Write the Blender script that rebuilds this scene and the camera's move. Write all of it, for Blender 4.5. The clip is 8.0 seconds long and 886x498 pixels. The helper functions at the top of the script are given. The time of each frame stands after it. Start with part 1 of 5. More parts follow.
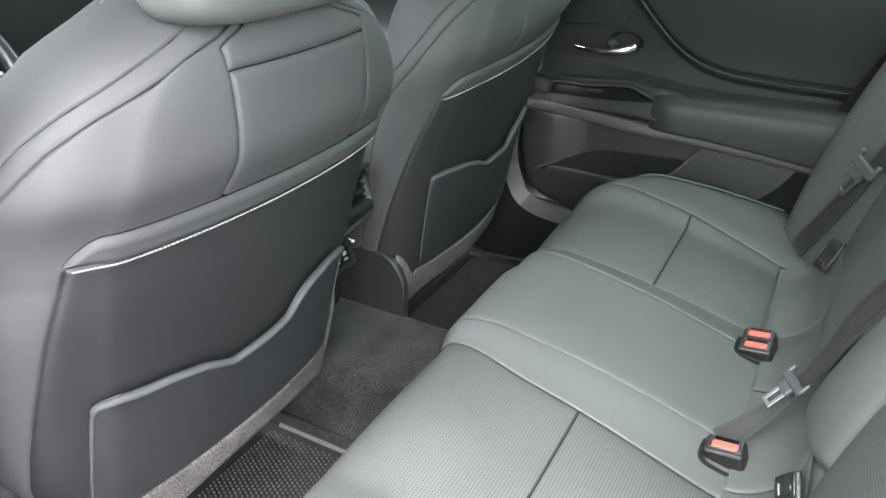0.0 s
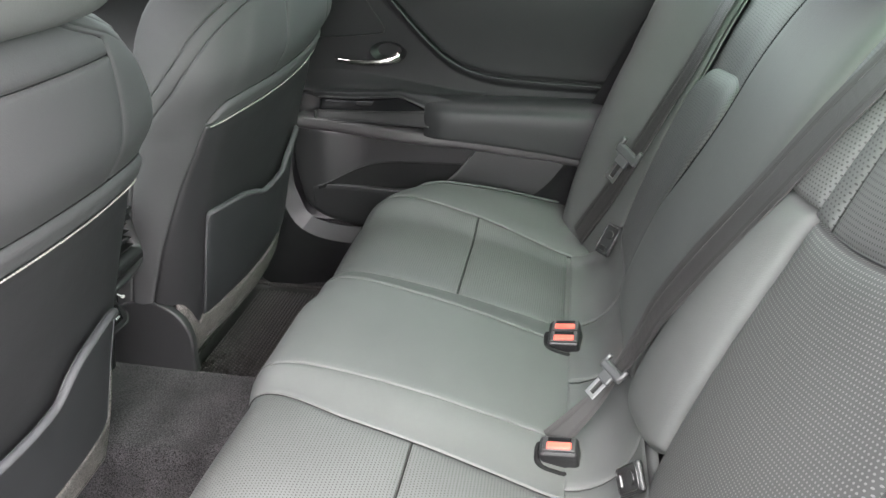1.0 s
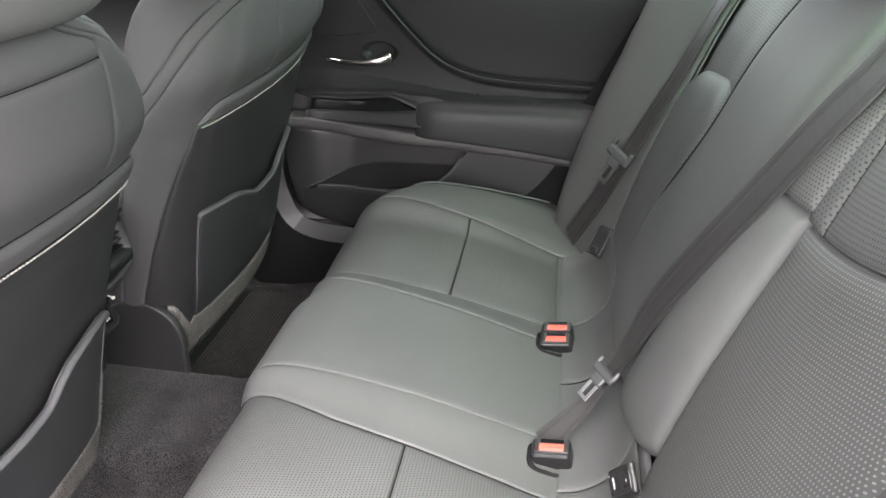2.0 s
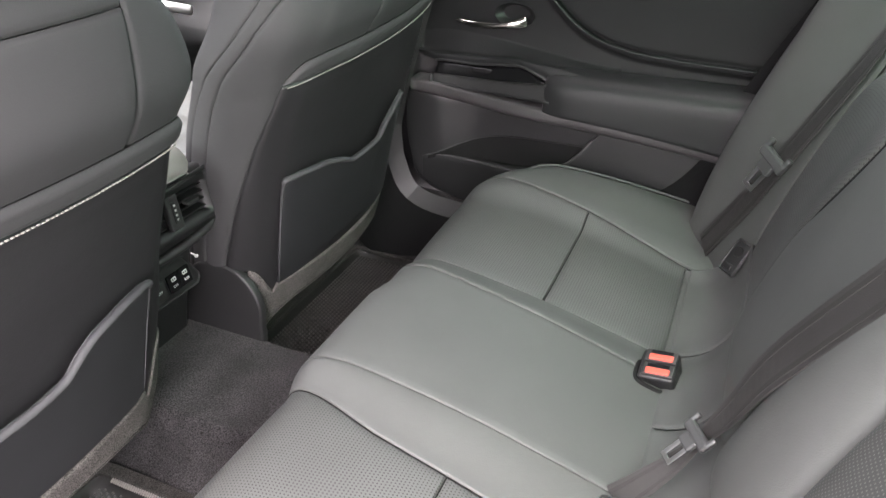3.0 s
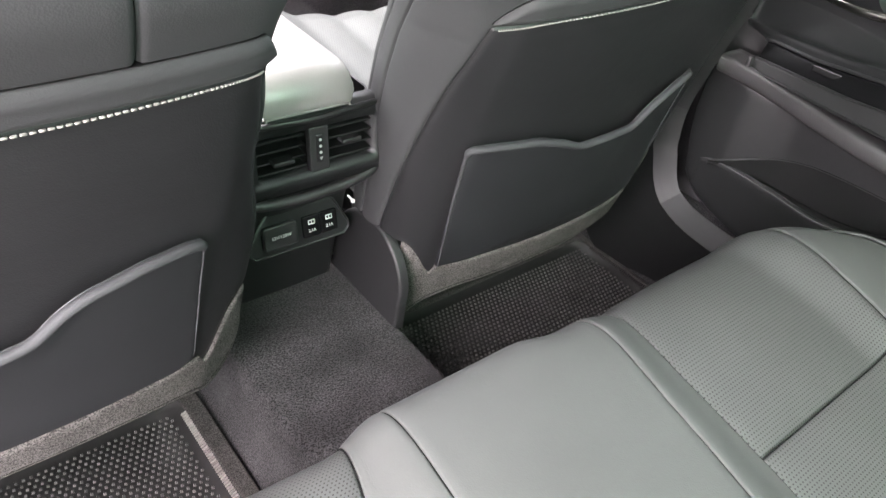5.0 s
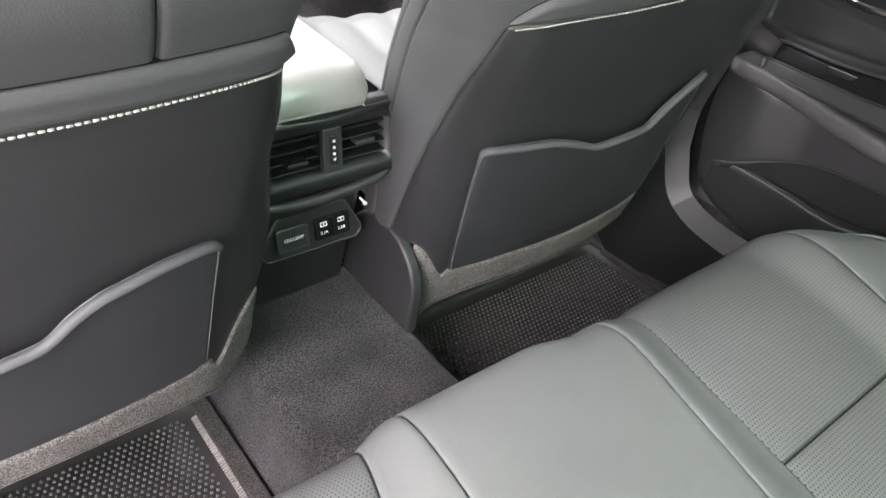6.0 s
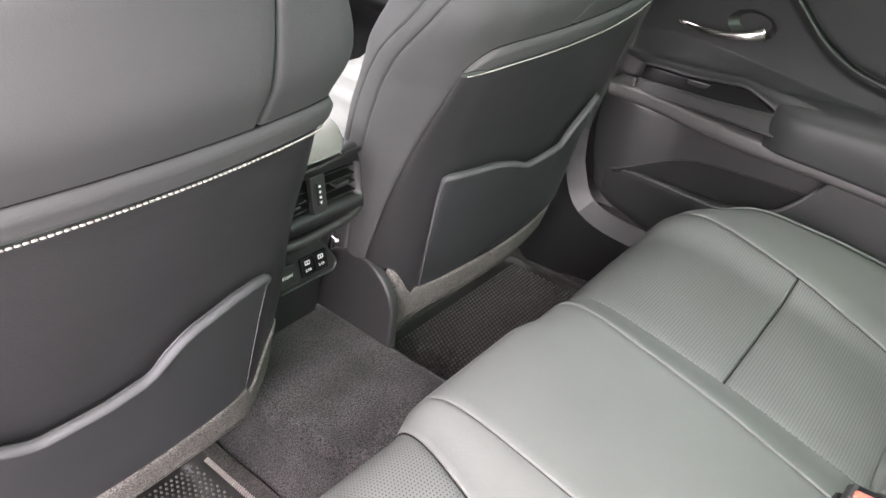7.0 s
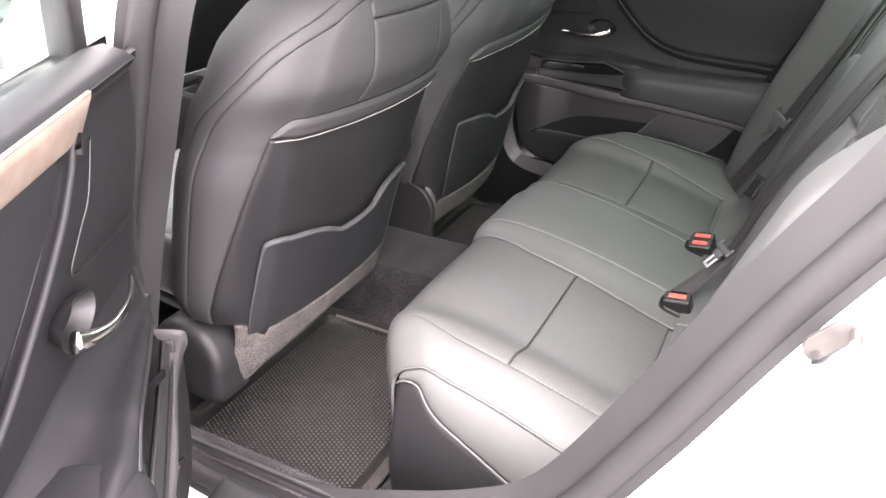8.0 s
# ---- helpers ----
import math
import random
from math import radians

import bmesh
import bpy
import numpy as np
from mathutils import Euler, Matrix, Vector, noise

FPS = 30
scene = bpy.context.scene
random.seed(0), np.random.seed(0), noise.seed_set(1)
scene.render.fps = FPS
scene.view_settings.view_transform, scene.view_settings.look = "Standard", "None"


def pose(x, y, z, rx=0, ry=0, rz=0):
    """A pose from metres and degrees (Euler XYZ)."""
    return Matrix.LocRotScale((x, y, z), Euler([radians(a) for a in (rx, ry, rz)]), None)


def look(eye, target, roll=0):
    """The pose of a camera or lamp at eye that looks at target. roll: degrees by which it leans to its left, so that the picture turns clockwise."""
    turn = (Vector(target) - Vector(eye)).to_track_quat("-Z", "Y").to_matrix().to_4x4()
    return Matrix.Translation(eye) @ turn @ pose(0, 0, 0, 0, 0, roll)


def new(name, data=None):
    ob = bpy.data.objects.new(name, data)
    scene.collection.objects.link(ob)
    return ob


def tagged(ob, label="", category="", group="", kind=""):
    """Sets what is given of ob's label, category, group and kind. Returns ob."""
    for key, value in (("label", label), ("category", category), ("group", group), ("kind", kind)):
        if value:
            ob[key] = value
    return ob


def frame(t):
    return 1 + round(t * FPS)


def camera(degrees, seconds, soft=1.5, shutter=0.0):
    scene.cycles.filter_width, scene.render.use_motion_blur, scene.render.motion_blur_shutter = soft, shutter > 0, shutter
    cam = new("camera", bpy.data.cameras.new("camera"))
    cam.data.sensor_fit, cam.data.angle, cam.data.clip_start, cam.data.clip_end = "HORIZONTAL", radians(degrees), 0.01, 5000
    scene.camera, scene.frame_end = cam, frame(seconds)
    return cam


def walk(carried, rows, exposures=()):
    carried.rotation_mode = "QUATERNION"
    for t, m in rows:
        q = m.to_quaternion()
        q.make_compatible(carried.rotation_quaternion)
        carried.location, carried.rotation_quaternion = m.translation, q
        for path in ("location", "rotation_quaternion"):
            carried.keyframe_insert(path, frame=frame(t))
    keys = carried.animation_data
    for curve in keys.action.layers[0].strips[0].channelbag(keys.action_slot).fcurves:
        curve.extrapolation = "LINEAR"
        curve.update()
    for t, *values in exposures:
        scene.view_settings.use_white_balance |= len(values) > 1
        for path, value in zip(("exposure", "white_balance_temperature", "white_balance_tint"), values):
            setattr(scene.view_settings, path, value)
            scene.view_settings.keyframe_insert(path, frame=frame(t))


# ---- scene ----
cam = camera(61.2, 8.0)
PATH = [
    (0, (-0.952, -0.404, 1.004), (0.611, 0.43, 0.074), 1.0),
    (0.5, (-0.904, -0.353, 0.99), (0.822, 0.084, 0.08), 2.0),
    (1, (-0.893, -0.342, 0.985), (0.88, -0.066, 0.1), 1.5),
    (1.2, (-0.895, -0.338, 0.991), (0.883, -0.107, 0.106), 1.7),
    (2.3, (-0.885, -0.338, 0.987), (0.882, -0.059, 0.093), 2.2),
    (2.5, (-0.85, -0.369, 0.981), (0.887, 0.019, 0.07), 1.5),
    (3, (-0.719, -0.399, 0.971), (0.896, 0.236, -0.022), 2.4),
    (3.5, (-0.582, -0.372, 0.942), (0.883, 0.468, -0.13), 5.0),
    (4, (-0.465, -0.364, 0.914), (0.842, 0.639, -0.22), 6.9),
    (4.5, (-0.375, -0.327, 0.902), (0.812, 0.762, -0.283), 8.7),
    (5, (-0.359, -0.303, 0.904), (0.754, 0.827, -0.315), 9.9),
    (5.2, (-0.359, -0.309, 0.905), (0.722, 0.845, -0.32), 9.8),
    (6.3, (-0.374, -0.289, 0.892), (0.781, 0.834, -0.294), 9.4),
    (6.5, (-0.395, -0.289, 0.899), (0.82, 0.801, -0.256), 8.9),
    (7, (-0.566, -0.309, 0.936), (0.82, 0.664, -0.128), 6.9),
    (7.5, (-0.915, -0.383, 0.984), (0.621, 0.456, 0.015), 4.7),
    (7.7, (-1.101, -0.418, 1.008), (0.471, 0.38, 0.063), 4.1),
    (8, (-1.414, -0.482, 1.034), (0.203, 0.256, 0.116), 3.1),
]
EXPOSURES = [(0.0, 4.76, 6250, 13), (1.0, 4.93, 6550, 17), (2.5, 4.65, 6700, 23), (3.5, 4.93, 6700, 24), (4.5, 5.17, 6650, 23), (6.5, 5.28, 6600, 23), (7.0, 5.37, 6750, 25), (7.5, 5.5, 6800, 30), (7.7, 5.37, 6800, 29), (8.0, 4.57, 6750, 26)]
walk(cam, [(t, look(eye, target, roll)) for t, eye, target, roll in PATH], EXPOSURES)

# ---- world and sun: bright overcast ----
world = bpy.data.worlds.new("overcast_sky")
scene.world = world
world.use_nodes = True
wn, wl = world.node_tree.nodes, world.node_tree.links
sky = wn.new("ShaderNodeTexSky")
sky.sky_type, sky.sun_disc = "NISHITA", False
SUN_ELEV, SUN_ROT = radians(62), radians(258)
sky.sun_elevation, sky.sun_rotation = SUN_ELEV, SUN_ROT
sky.dust_density = 4.0
hsv = wn.new("ShaderNodeHueSaturation")
hsv.inputs["Saturation"].default_value = 0.22
wl.new(sky.outputs[0], hsv.inputs["Color"])
wl.new(hsv.outputs[0], wn["Background"].inputs["Color"])
wn["Background"].inputs["Strength"].default_value = 0.10
sun = new("sun", bpy.data.lights.new("sun", "SUN"))
sun.data.energy, sun.data.angle, sun.data.color = 1.5, radians(125), (1.0, 0.97, 0.94)
sun.matrix_world = look((-2.8, -0.6, 5.7), (0.0, 0.0, 0.4))


# ---- materials ----
def mat(name, col, rough=0.5, metal=0.0, grain=0.0, gscale=600.0, vary=0.12, vscale=9.0, spec=0.5, sheen=0.0, coat=0.0, speck=0.0):
    m = bpy.data.materials.new(name)
    m.use_nodes = True
    nt = m.node_tree
    b = nt.nodes["Principled BSDF"]
    b.inputs["Roughness"].default_value = rough
    b.inputs["Metallic"].default_value = metal
    b.inputs["Specular IOR Level"].default_value = spec
    b.inputs["Sheen Weight"].default_value = sheen
    b.inputs["Coat Weight"].default_value = coat
    tc = nt.nodes.new("ShaderNodeTexCoord")
    n = nt.nodes.new("ShaderNodeTexNoise")
    n.inputs["Scale"].default_value, n.inputs["Detail"].default_value = vscale, 5.0
    nt.links.new(tc.outputs["Object"], n.inputs["Vector"])
    ramp = nt.nodes.new("ShaderNodeValToRGB")
    ramp.color_ramp.elements[0].position, ramp.color_ramp.elements[1].position = 0.3, 0.7
    ramp.color_ramp.elements[0].color = (*[c * (1 - vary) for c in col], 1)
    ramp.color_ramp.elements[1].color = (*[min(1, c * (1 + vary)) for c in col], 1)
    nt.links.new(n.outputs["Fac"], ramp.inputs["Fac"])
    nt.links.new(ramp.outputs["Color"], b.inputs["Base Color"])
    if speck:
        sp = nt.nodes.new("ShaderNodeTexNoise")
        sp.inputs["Scale"].default_value, sp.inputs["Detail"].default_value = gscale * 0.8, 2.0
        nt.links.new(tc.outputs["Object"], sp.inputs["Vector"])
        rg = nt.nodes.new("ShaderNodeMapRange")
        rg.inputs["From Min"].default_value, rg.inputs["From Max"].default_value = 0.36, 0.64
        rg.inputs["To Min"].default_value, rg.inputs["To Max"].default_value = 1 - speck, 1 + speck
        nt.links.new(sp.outputs["Fac"], rg.inputs["Value"])
        mul = nt.nodes.new("ShaderNodeVectorMath")
        mul.operation = "SCALE"
        nt.links.new(ramp.outputs["Color"], mul.inputs[0])
        nt.links.new(rg.outputs["Result"], mul.inputs["Scale"])
        nt.links.new(mul.outputs["Vector"], b.inputs["Base Color"])
    if grain:
        g = nt.nodes.new("ShaderNodeTexNoise")
        g.inputs["Scale"].default_value, g.inputs["Detail"].default_value = gscale, 3.0
        nt.links.new(tc.outputs["Object"], g.inputs["Vector"])
        bump = nt.nodes.new("ShaderNodeBump")
        bump.inputs["Strength"].default_value, bump.inputs["Distance"].default_value = grain, 0.001
        nt.links.new(g.outputs["Fac"], bump.inputs["Height"])
        nt.links.new(bump.outputs["Normal"], b.inputs["Normal"])
    return m


def leather(name, col, rough=0.55, perforated=False, spec=0.5, pin=(0.016, 0.016, 0.016)):
    """Fine-grained leather; perforated: rows of pin holes on the metric UV map."""
    m = mat(name, col, rough, vary=0.08, vscale=6.0, spec=spec)
    nt = m.node_tree
    b = nt.nodes["Principled BSDF"]
    tc = nt.nodes["Texture Coordinate"]
    vor = nt.nodes.new("ShaderNodeTexVoronoi")
    vor.inputs["Scale"].default_value = 700.0
    nt.links.new(tc.outputs["Object"], vor.inputs["Vector"])
    wr = nt.nodes.new("ShaderNodeTexNoise")
    wr.inputs["Scale"].default_value, wr.inputs["Detail"].default_value = 30.0, 4.0
    nt.links.new(tc.outputs["Object"], wr.inputs["Vector"])
    b1 = nt.nodes.new("ShaderNodeBump")
    b1.inputs["Strength"].default_value, b1.inputs["Distance"].default_value = 0.12, 0.0008
    nt.links.new(vor.outputs["Distance"], b1.inputs["Height"])
    b2 = nt.nodes.new("ShaderNodeBump")
    b2.inputs["Strength"].default_value, b2.inputs["Distance"].default_value = 0.12, 0.004
    nt.links.new(wr.outputs["Fac"], b2.inputs["Height"])
    nt.links.new(b1.outputs["Normal"], b2.inputs["Normal"])
    last = b2
    if perforated:
        uv = nt.nodes.new("ShaderNodeUVMap")
        rot = nt.nodes.new("ShaderNodeVectorMath")
        rot.operation = "SCALE"
        rot.inputs["Scale"].default_value = 1 / 0.0042
        nt.links.new(uv.outputs["UV"], rot.inputs[0])
        sep = nt.nodes.new("ShaderNodeSeparateXYZ")
        nt.links.new(rot.outputs[0], sep.inputs[0])

        def math2(op, a, bb=None):
            n = nt.nodes.new("ShaderNodeMath")
            n.operation = op
            for k, v in enumerate((a, bb)):
                if v is None:
                    continue
                if isinstance(v, (int, float)):
                    n.inputs[k].default_value = v
                else:
                    nt.links.new(v, n.inputs[k])
            return n.outputs[0]
        row = math2("FLOOR", sep.outputs["Y"])
        shift = math2("MULTIPLY", math2("MODULO", row, 2.0), 0.5)
        fx = math2("SUBTRACT", math2("FRACT", math2("ADD", sep.outputs["X"], shift)), 0.5)
        fy = math2("SUBTRACT", math2("FRACT", sep.outputs["Y"]), 0.5)
        d = math2("SQRT", math2("ADD", math2("MULTIPLY", fx, fx), math2("MULTIPLY", fy, fy)))
        hole = math2("LESS_THAN", d, 0.22)
        mix = nt.nodes.new("ShaderNodeMix")
        mix.data_type = "RGBA"
        mix.inputs["B"].default_value = (*pin, 1)
        nt.links.new(hole, mix.inputs["Factor"])
        nt.links.new(nt.nodes["Color Ramp"].outputs["Color"], mix.inputs["A"])
        nt.links.new(mix.outputs["Result"], b.inputs["Base Color"])
        b3 = nt.nodes.new("ShaderNodeBump")
        b3.invert = True
        b3.inputs["Strength"].default_value, b3.inputs["Distance"].default_value = 0.5, 0.001
        nt.links.new(hole, b3.inputs["Height"])
        nt.links.new(last.outputs["Normal"], b3.inputs["Normal"])
        last = b3
    nt.links.new(last.outputs["Normal"], b.inputs["Normal"])
    return m


LEATHER = leather("black_leather", (0.0680, 0.0710, 0.0692), 0.60, spec=0.30)
PERF = leather("perforated_leather", (0.0666, 0.0693, 0.0678), 0.58, True, spec=0.36)
# Shaded copy of PERF for one insert; pale dots paint bright hole rims.
PERFGLINT = leather("shaded_perforated_leather_glints", (0.0448, 0.0466, 0.0456), 0.58, True, spec=0.36, pin=(0.115, 0.115, 0.112))
# Same leather as the bench, darkened for the shade on the front seats.
SEATSHADE = leather("shaded_seat_leather", (0.0350, 0.0353, 0.0361), 0.66, spec=0.32)
SHELL = leather("seat_back_vinyl", (0.0128, 0.0128, 0.0136), 0.45, spec=0.46)
BOARD = mat("pocket_board", (0.0160, 0.0166, 0.0180), 0.52, grain=0.15, gscale=900, spec=0.4)
LIPROLL = mat("pocket_lip_vinyl", (0.036, 0.037, 0.039), 0.75, grain=0.3, gscale=900, spec=0.3)
PLASTIC = mat("black_plastic", (0.0113, 0.0115, 0.0121), 0.42, grain=0.25, gscale=1200)
GREYPL = mat("dark_grey_plastic", (0.0200, 0.0198, 0.0204), 0.42, grain=0.25, gscale=1200)
GLOSS = mat("gloss_black", (0.006, 0.006, 0.0065), 0.26, vary=0.05, spec=0.25)
# Near-black for felt and seams; also paints shade in bin and armrest gap.
SHADEFELT = mat("black_shade_and_felt", (0.0109, 0.0109, 0.0111), 0.95, grain=0.6, gscale=700, spec=0.1)
COVER = mat("satin_black_plastic", (0.0135, 0.0135, 0.0142), 0.52, grain=0.2, gscale=1200, spec=0.4)
SLAT = mat("black_vent_plastic", (0.010, 0.010, 0.0105), 0.30, vary=0.1)
RAIL = mat("soft_grey_plastic", (0.0449, 0.0421, 0.0434), 0.5, grain=0.3, gscale=1200)
DOORV = leather("door_vinyl", (0.0132, 0.0135, 0.0143), 0.50, spec=0.24)
# Black lid leather paled: the windscreen's reflection is put into its base colour.
LID = leather("lid_leather_painted_sheen", (0.2750, 0.2520, 0.2480), 0.33, spec=0.9)
CARPET = mat("carpet", (0.0234, 0.0222, 0.0232), 0.95, grain=1.0, gscale=560, vary=0.48, vscale=11, spec=0.08, sheen=0.08, speck=0.8)
FELT = mat("grey_felt", (0.0784, 0.0724, 0.0689), 0.95, grain=0.9, gscale=800, vary=0.2, vscale=30, spec=0.1, speck=0.7)
# Stud rubber paler than the mat sheet, painting the glints on the studs.
STUD = mat("glint_rubber_stud", (0.0660, 0.0640, 0.0620), 0.3, vary=0.2, vscale=40)
BINDING = mat("woven_binding", (0.0363, 0.0343, 0.0330), 0.9, grain=0.9, gscale=800, vary=0.2, vscale=30, spec=0.1, speck=0.6)
RUBBER = mat("rubber_mat", (0.0150, 0.0147, 0.0143), 0.36, grain=0.2, gscale=800)
BELT = mat("belt_webbing", (0.0239, 0.0229, 0.0226), 0.50, grain=0.5, gscale=900, spec=0.5)
BELTEDGE = mat("belt_webbing_edge", (0.0173, 0.0165, 0.0162), 0.6, grain=0.5, gscale=900)
CHROME = mat("chrome", (0.72, 0.70, 0.66), 0.16, 1.0, vary=0.05)
ZINC = mat("dull_zinc", (0.045, 0.042, 0.038), 0.6, 0.0, vary=0.2, vscale=60)
EDGETHREAD = mat("grey_edge_thread", (0.2700, 0.2500, 0.2350), 0.8, vary=0.2, vscale=300)
STEEL = mat("steel", (0.48, 0.48, 0.48), 0.32, 1.0, vary=0.08)
RED = mat("red_button", (0.6600, 0.0850, 0.0580), 0.45, vary=0.05)
THREAD = mat("pale_thread", (0.2100, 0.2000, 0.1850), 0.7, vary=0.15, vscale=300)
WHITE = mat("white_paint", (0.80, 0.80, 0.80), 0.25, vary=0.02, coat=0.6)
HEAD = mat("headliner_cloth", (0.1815, 0.1732, 0.1650), 0.9, grain=0.5, gscale=500)
WOOD = mat("tan_wood", (0.23, 0.18, 0.145), 0.35, vary=0.25, vscale=40, coat=0.5)
SEAL = mat("rubber_seal", (0.016, 0.016, 0.0166), 0.6, grain=0.2, spec=0.35)
PRINT = mat("white_print", (0.6000, 0.6000, 0.5850), 0.6, vary=0.02)
ASPHALT = mat("asphalt", (0.16, 0.16, 0.155), 0.9, grain=0.8, gscale=90, vary=0.3, vscale=3)


def glass_mat(name, tint):
    m = bpy.data.materials.new(name)
    m.use_nodes = True
    nt = m.node_tree
    nt.nodes.remove(nt.nodes["Principled BSDF"])
    out = nt.nodes["Material Output"]
    tr = nt.nodes.new("ShaderNodeBsdfTransparent")
    tr.inputs["Color"].default_value = (*tint, 1)
    gl = nt.nodes.new("ShaderNodeBsdfGlossy")
    gl.inputs["Roughness"].default_value = 0.02
    mx = nt.nodes.new("ShaderNodeMixShader")
    fr = nt.nodes.new("ShaderNodeFresnel")
    nt.links.new(fr.outputs[0], mx.inputs[0])
    nt.links.new(tr.outputs[0], mx.inputs[1])
    nt.links.new(gl.outputs[0], mx.inputs[2])
    nt.links.new(mx.outputs[0], out.inputs["Surface"])
    return m


GLASS = glass_mat("green_tinted_glass", (0.79, 0.91, 0.84))
SCREEN = glass_mat("shaded_windscreen_glass", (0.76, 0.80, 0.78))
REARGLASS = glass_mat("dark_green_rear_glass", (0.36, 0.62, 0.44))


# ---- mesh helpers ----
def thing(name, loc, label, category, group="", kind=""):
    ob = new(name)
    ob.empty_display_size = 0.05
    ob.location = loc
    return tagged(ob, label, category, group, kind)


def link(name, verts, faces, material, parent=None, label="", uv=None, smooth=True):
    """One mesh object; the vertices are given in the parent's frame before it is turned."""
    off = Vector((0, 0, 0))
    p = parent
    while p is not None:
        off += p.location
        p = p.parent
    me = bpy.data.meshes.new(name)
    V = np.asarray(verts, float) - np.array(off)
    me.from_pydata(V.tolist(), [], [list(map(int, f)) for f in faces])
    me.materials.append(material)
    if uv is not None:
        layer = me.uv_layers.new(name="UVMap")
        idx = np.empty(len(me.loops), dtype=np.int32)
        me.loops.foreach_get("vertex_index", idx)
        layer.data.foreach_set("uv", np.asarray(uv, float)[idx].ravel())
    me.polygons.foreach_set("use_smooth", [smooth] * len(me.polygons))
    me.update()
    ob = new(name, me)
    ob.parent = parent
    if label:
        tagged(ob, label)
    return ob


def part(name, bm, material, parent, label=""):
    V = [v.co[:] for v in bm.verts]
    bm.verts.index_update()
    F = [[v.index for v in f.verts] for f in bm.faces]
    ob = link(name, V, F, material, parent, label, smooth=False)
    bm.free()
    return ob


def cr(pts, t):
    """Catmull-Rom through the rows of pts at t in 0..1 (array)."""
    P = np.asarray(pts, float)
    if P.ndim == 1:
        P = P[:, None]
    n = len(P) - 1
    x = np.clip(np.asarray(t, float), 0, 1) * n
    i = np.minimum(x.astype(int), n - 1)
    f = (x - i)[..., None]
    E = np.vstack([2 * P[0] - P[1], P, 2 * P[-1] - P[-2]])
    a, b, c, d = E[i], E[i + 1], E[i + 2], E[i + 3]
    r = 0.5 * (2 * b + (c - a) * f + (2 * a - 5 * b + 4 * c - d) * f ** 2 + (3 * b - a - 3 * c + d) * f ** 3)
    return r[..., 0] if r.shape[-1] == 1 else r


def knots(xs, ys, x):
    """A smooth curve through the knots (xs rising), by value."""
    xs = np.asarray(xs, float)
    t = np.interp(x, xs, np.linspace(0, 1, len(xs)))
    return cr(ys, t)


def sstep(x):
    x = np.clip(x, 0, 1)
    return x * x * (3 - 2 * x)


def grid_faces(n, m, flip=False, start=0):
    i, j = np.meshgrid(np.arange(n - 1), np.arange(m - 1), indexing="ij")
    a = (start + i * m + j).ravel()
    q = np.stack([a, a + m, a + m + 1, a + 1], 1)
    return (q[:, ::-1] if flip else q).tolist()


def normals(P):
    du = np.gradient(P, axis=0)
    dv = np.gradient(P, axis=1)
    n = np.cross(du, dv)
    return n / np.maximum(np.linalg.norm(n, axis=-1, keepdims=True), 1e-9)


def panel(name, F, material, parent, nu=24, nv=24, flip=False, groove=0.005, w=0.014, thick=0.014, puff=0.0, label="", lift=0.0, dip=0.0):
    """A padded or moulded panel: F maps the unit square to space; its rim sinks by groove over the width w; it has a back and a rim."""
    t = np.linspace(0, 1, 21)
    lu = np.linalg.norm(np.diff(F(t, 0.5 + 0 * t), axis=0), axis=1).sum()
    lv = np.linalg.norm(np.diff(F(0.5 + 0 * t, t), axis=0), axis=1).sum()

    def rows(n, length):
        if groove == 0:
            return np.linspace(0, 1, n)
        e = min((0.032 if dip else w) / max(length, 1e-4), 0.3)
        k = min(w / max(length, 1e-4), 0.3) / e
        rim = e * np.array([0, 0.12 * k, 0.35 * k, 0.65 * k, k] + ([k + (1 - k) * 0.33, k + (1 - k) * 0.66, 1.0] if dip else []))
        return np.concatenate([rim, np.linspace(e, 1 - e, max(n - 8, 3))[1:-1], 1 - rim[::-1]])
    a, b = rows(nu, lu), rows(nv, lv)
    nu, nv = len(a), len(b)
    U, V = np.meshgrid(a, b, indexing="ij")
    P = F(U, V)
    N = normals(P) * (-1 if flip else 1)
    su = np.concatenate([np.zeros((1, nv)), np.cumsum(np.linalg.norm(np.diff(P, axis=0), axis=-1), 0)])
    sv = np.concatenate([np.zeros((nu, 1)), np.cumsum(np.linalg.norm(np.diff(P, axis=1), axis=-1), 1)], 1)
    d = np.minimum(np.minimum(su, su[-1:] - su), np.minimum(sv, sv[:, -1:] - sv))
    s = np.clip(d / w, 0, 1)
    off = lift - dip * (1 - np.clip(d / 0.032, 0, 1)) ** 2 - groove * (1 - s) ** 2 + puff * np.sin(np.pi * U) * np.sin(np.pi * V)
    top = P + N * off[..., None]
    bot = P - N * thick
    k = nu * nv
    faces = grid_faces(nu, nv, flip) + grid_faces(nu, nv, not flip, k)
    ring = [i * nv for i in range(nu)] + [(nu - 1) * nv + j for j in range(1, nv)] + [i * nv + nv - 1 for i in range(nu - 2, -1, -1)] + list(range(nv - 2, 0, -1))
    for x, y in zip(ring, ring[1:] + ring[:1]):
        q = [x, x + k, y + k, y]
        faces.append(q if flip else q[::-1])
    uv = np.stack([su.mean(1, keepdims=True) + 0 * sv, sv.mean(0, keepdims=True) + 0 * su], -1).reshape(-1, 2)
    ob = link(name, np.vstack([top.reshape(-1, 3), bot.reshape(-1, 3)]), faces, material, parent, label, np.vstack([uv, uv]))
    return ob


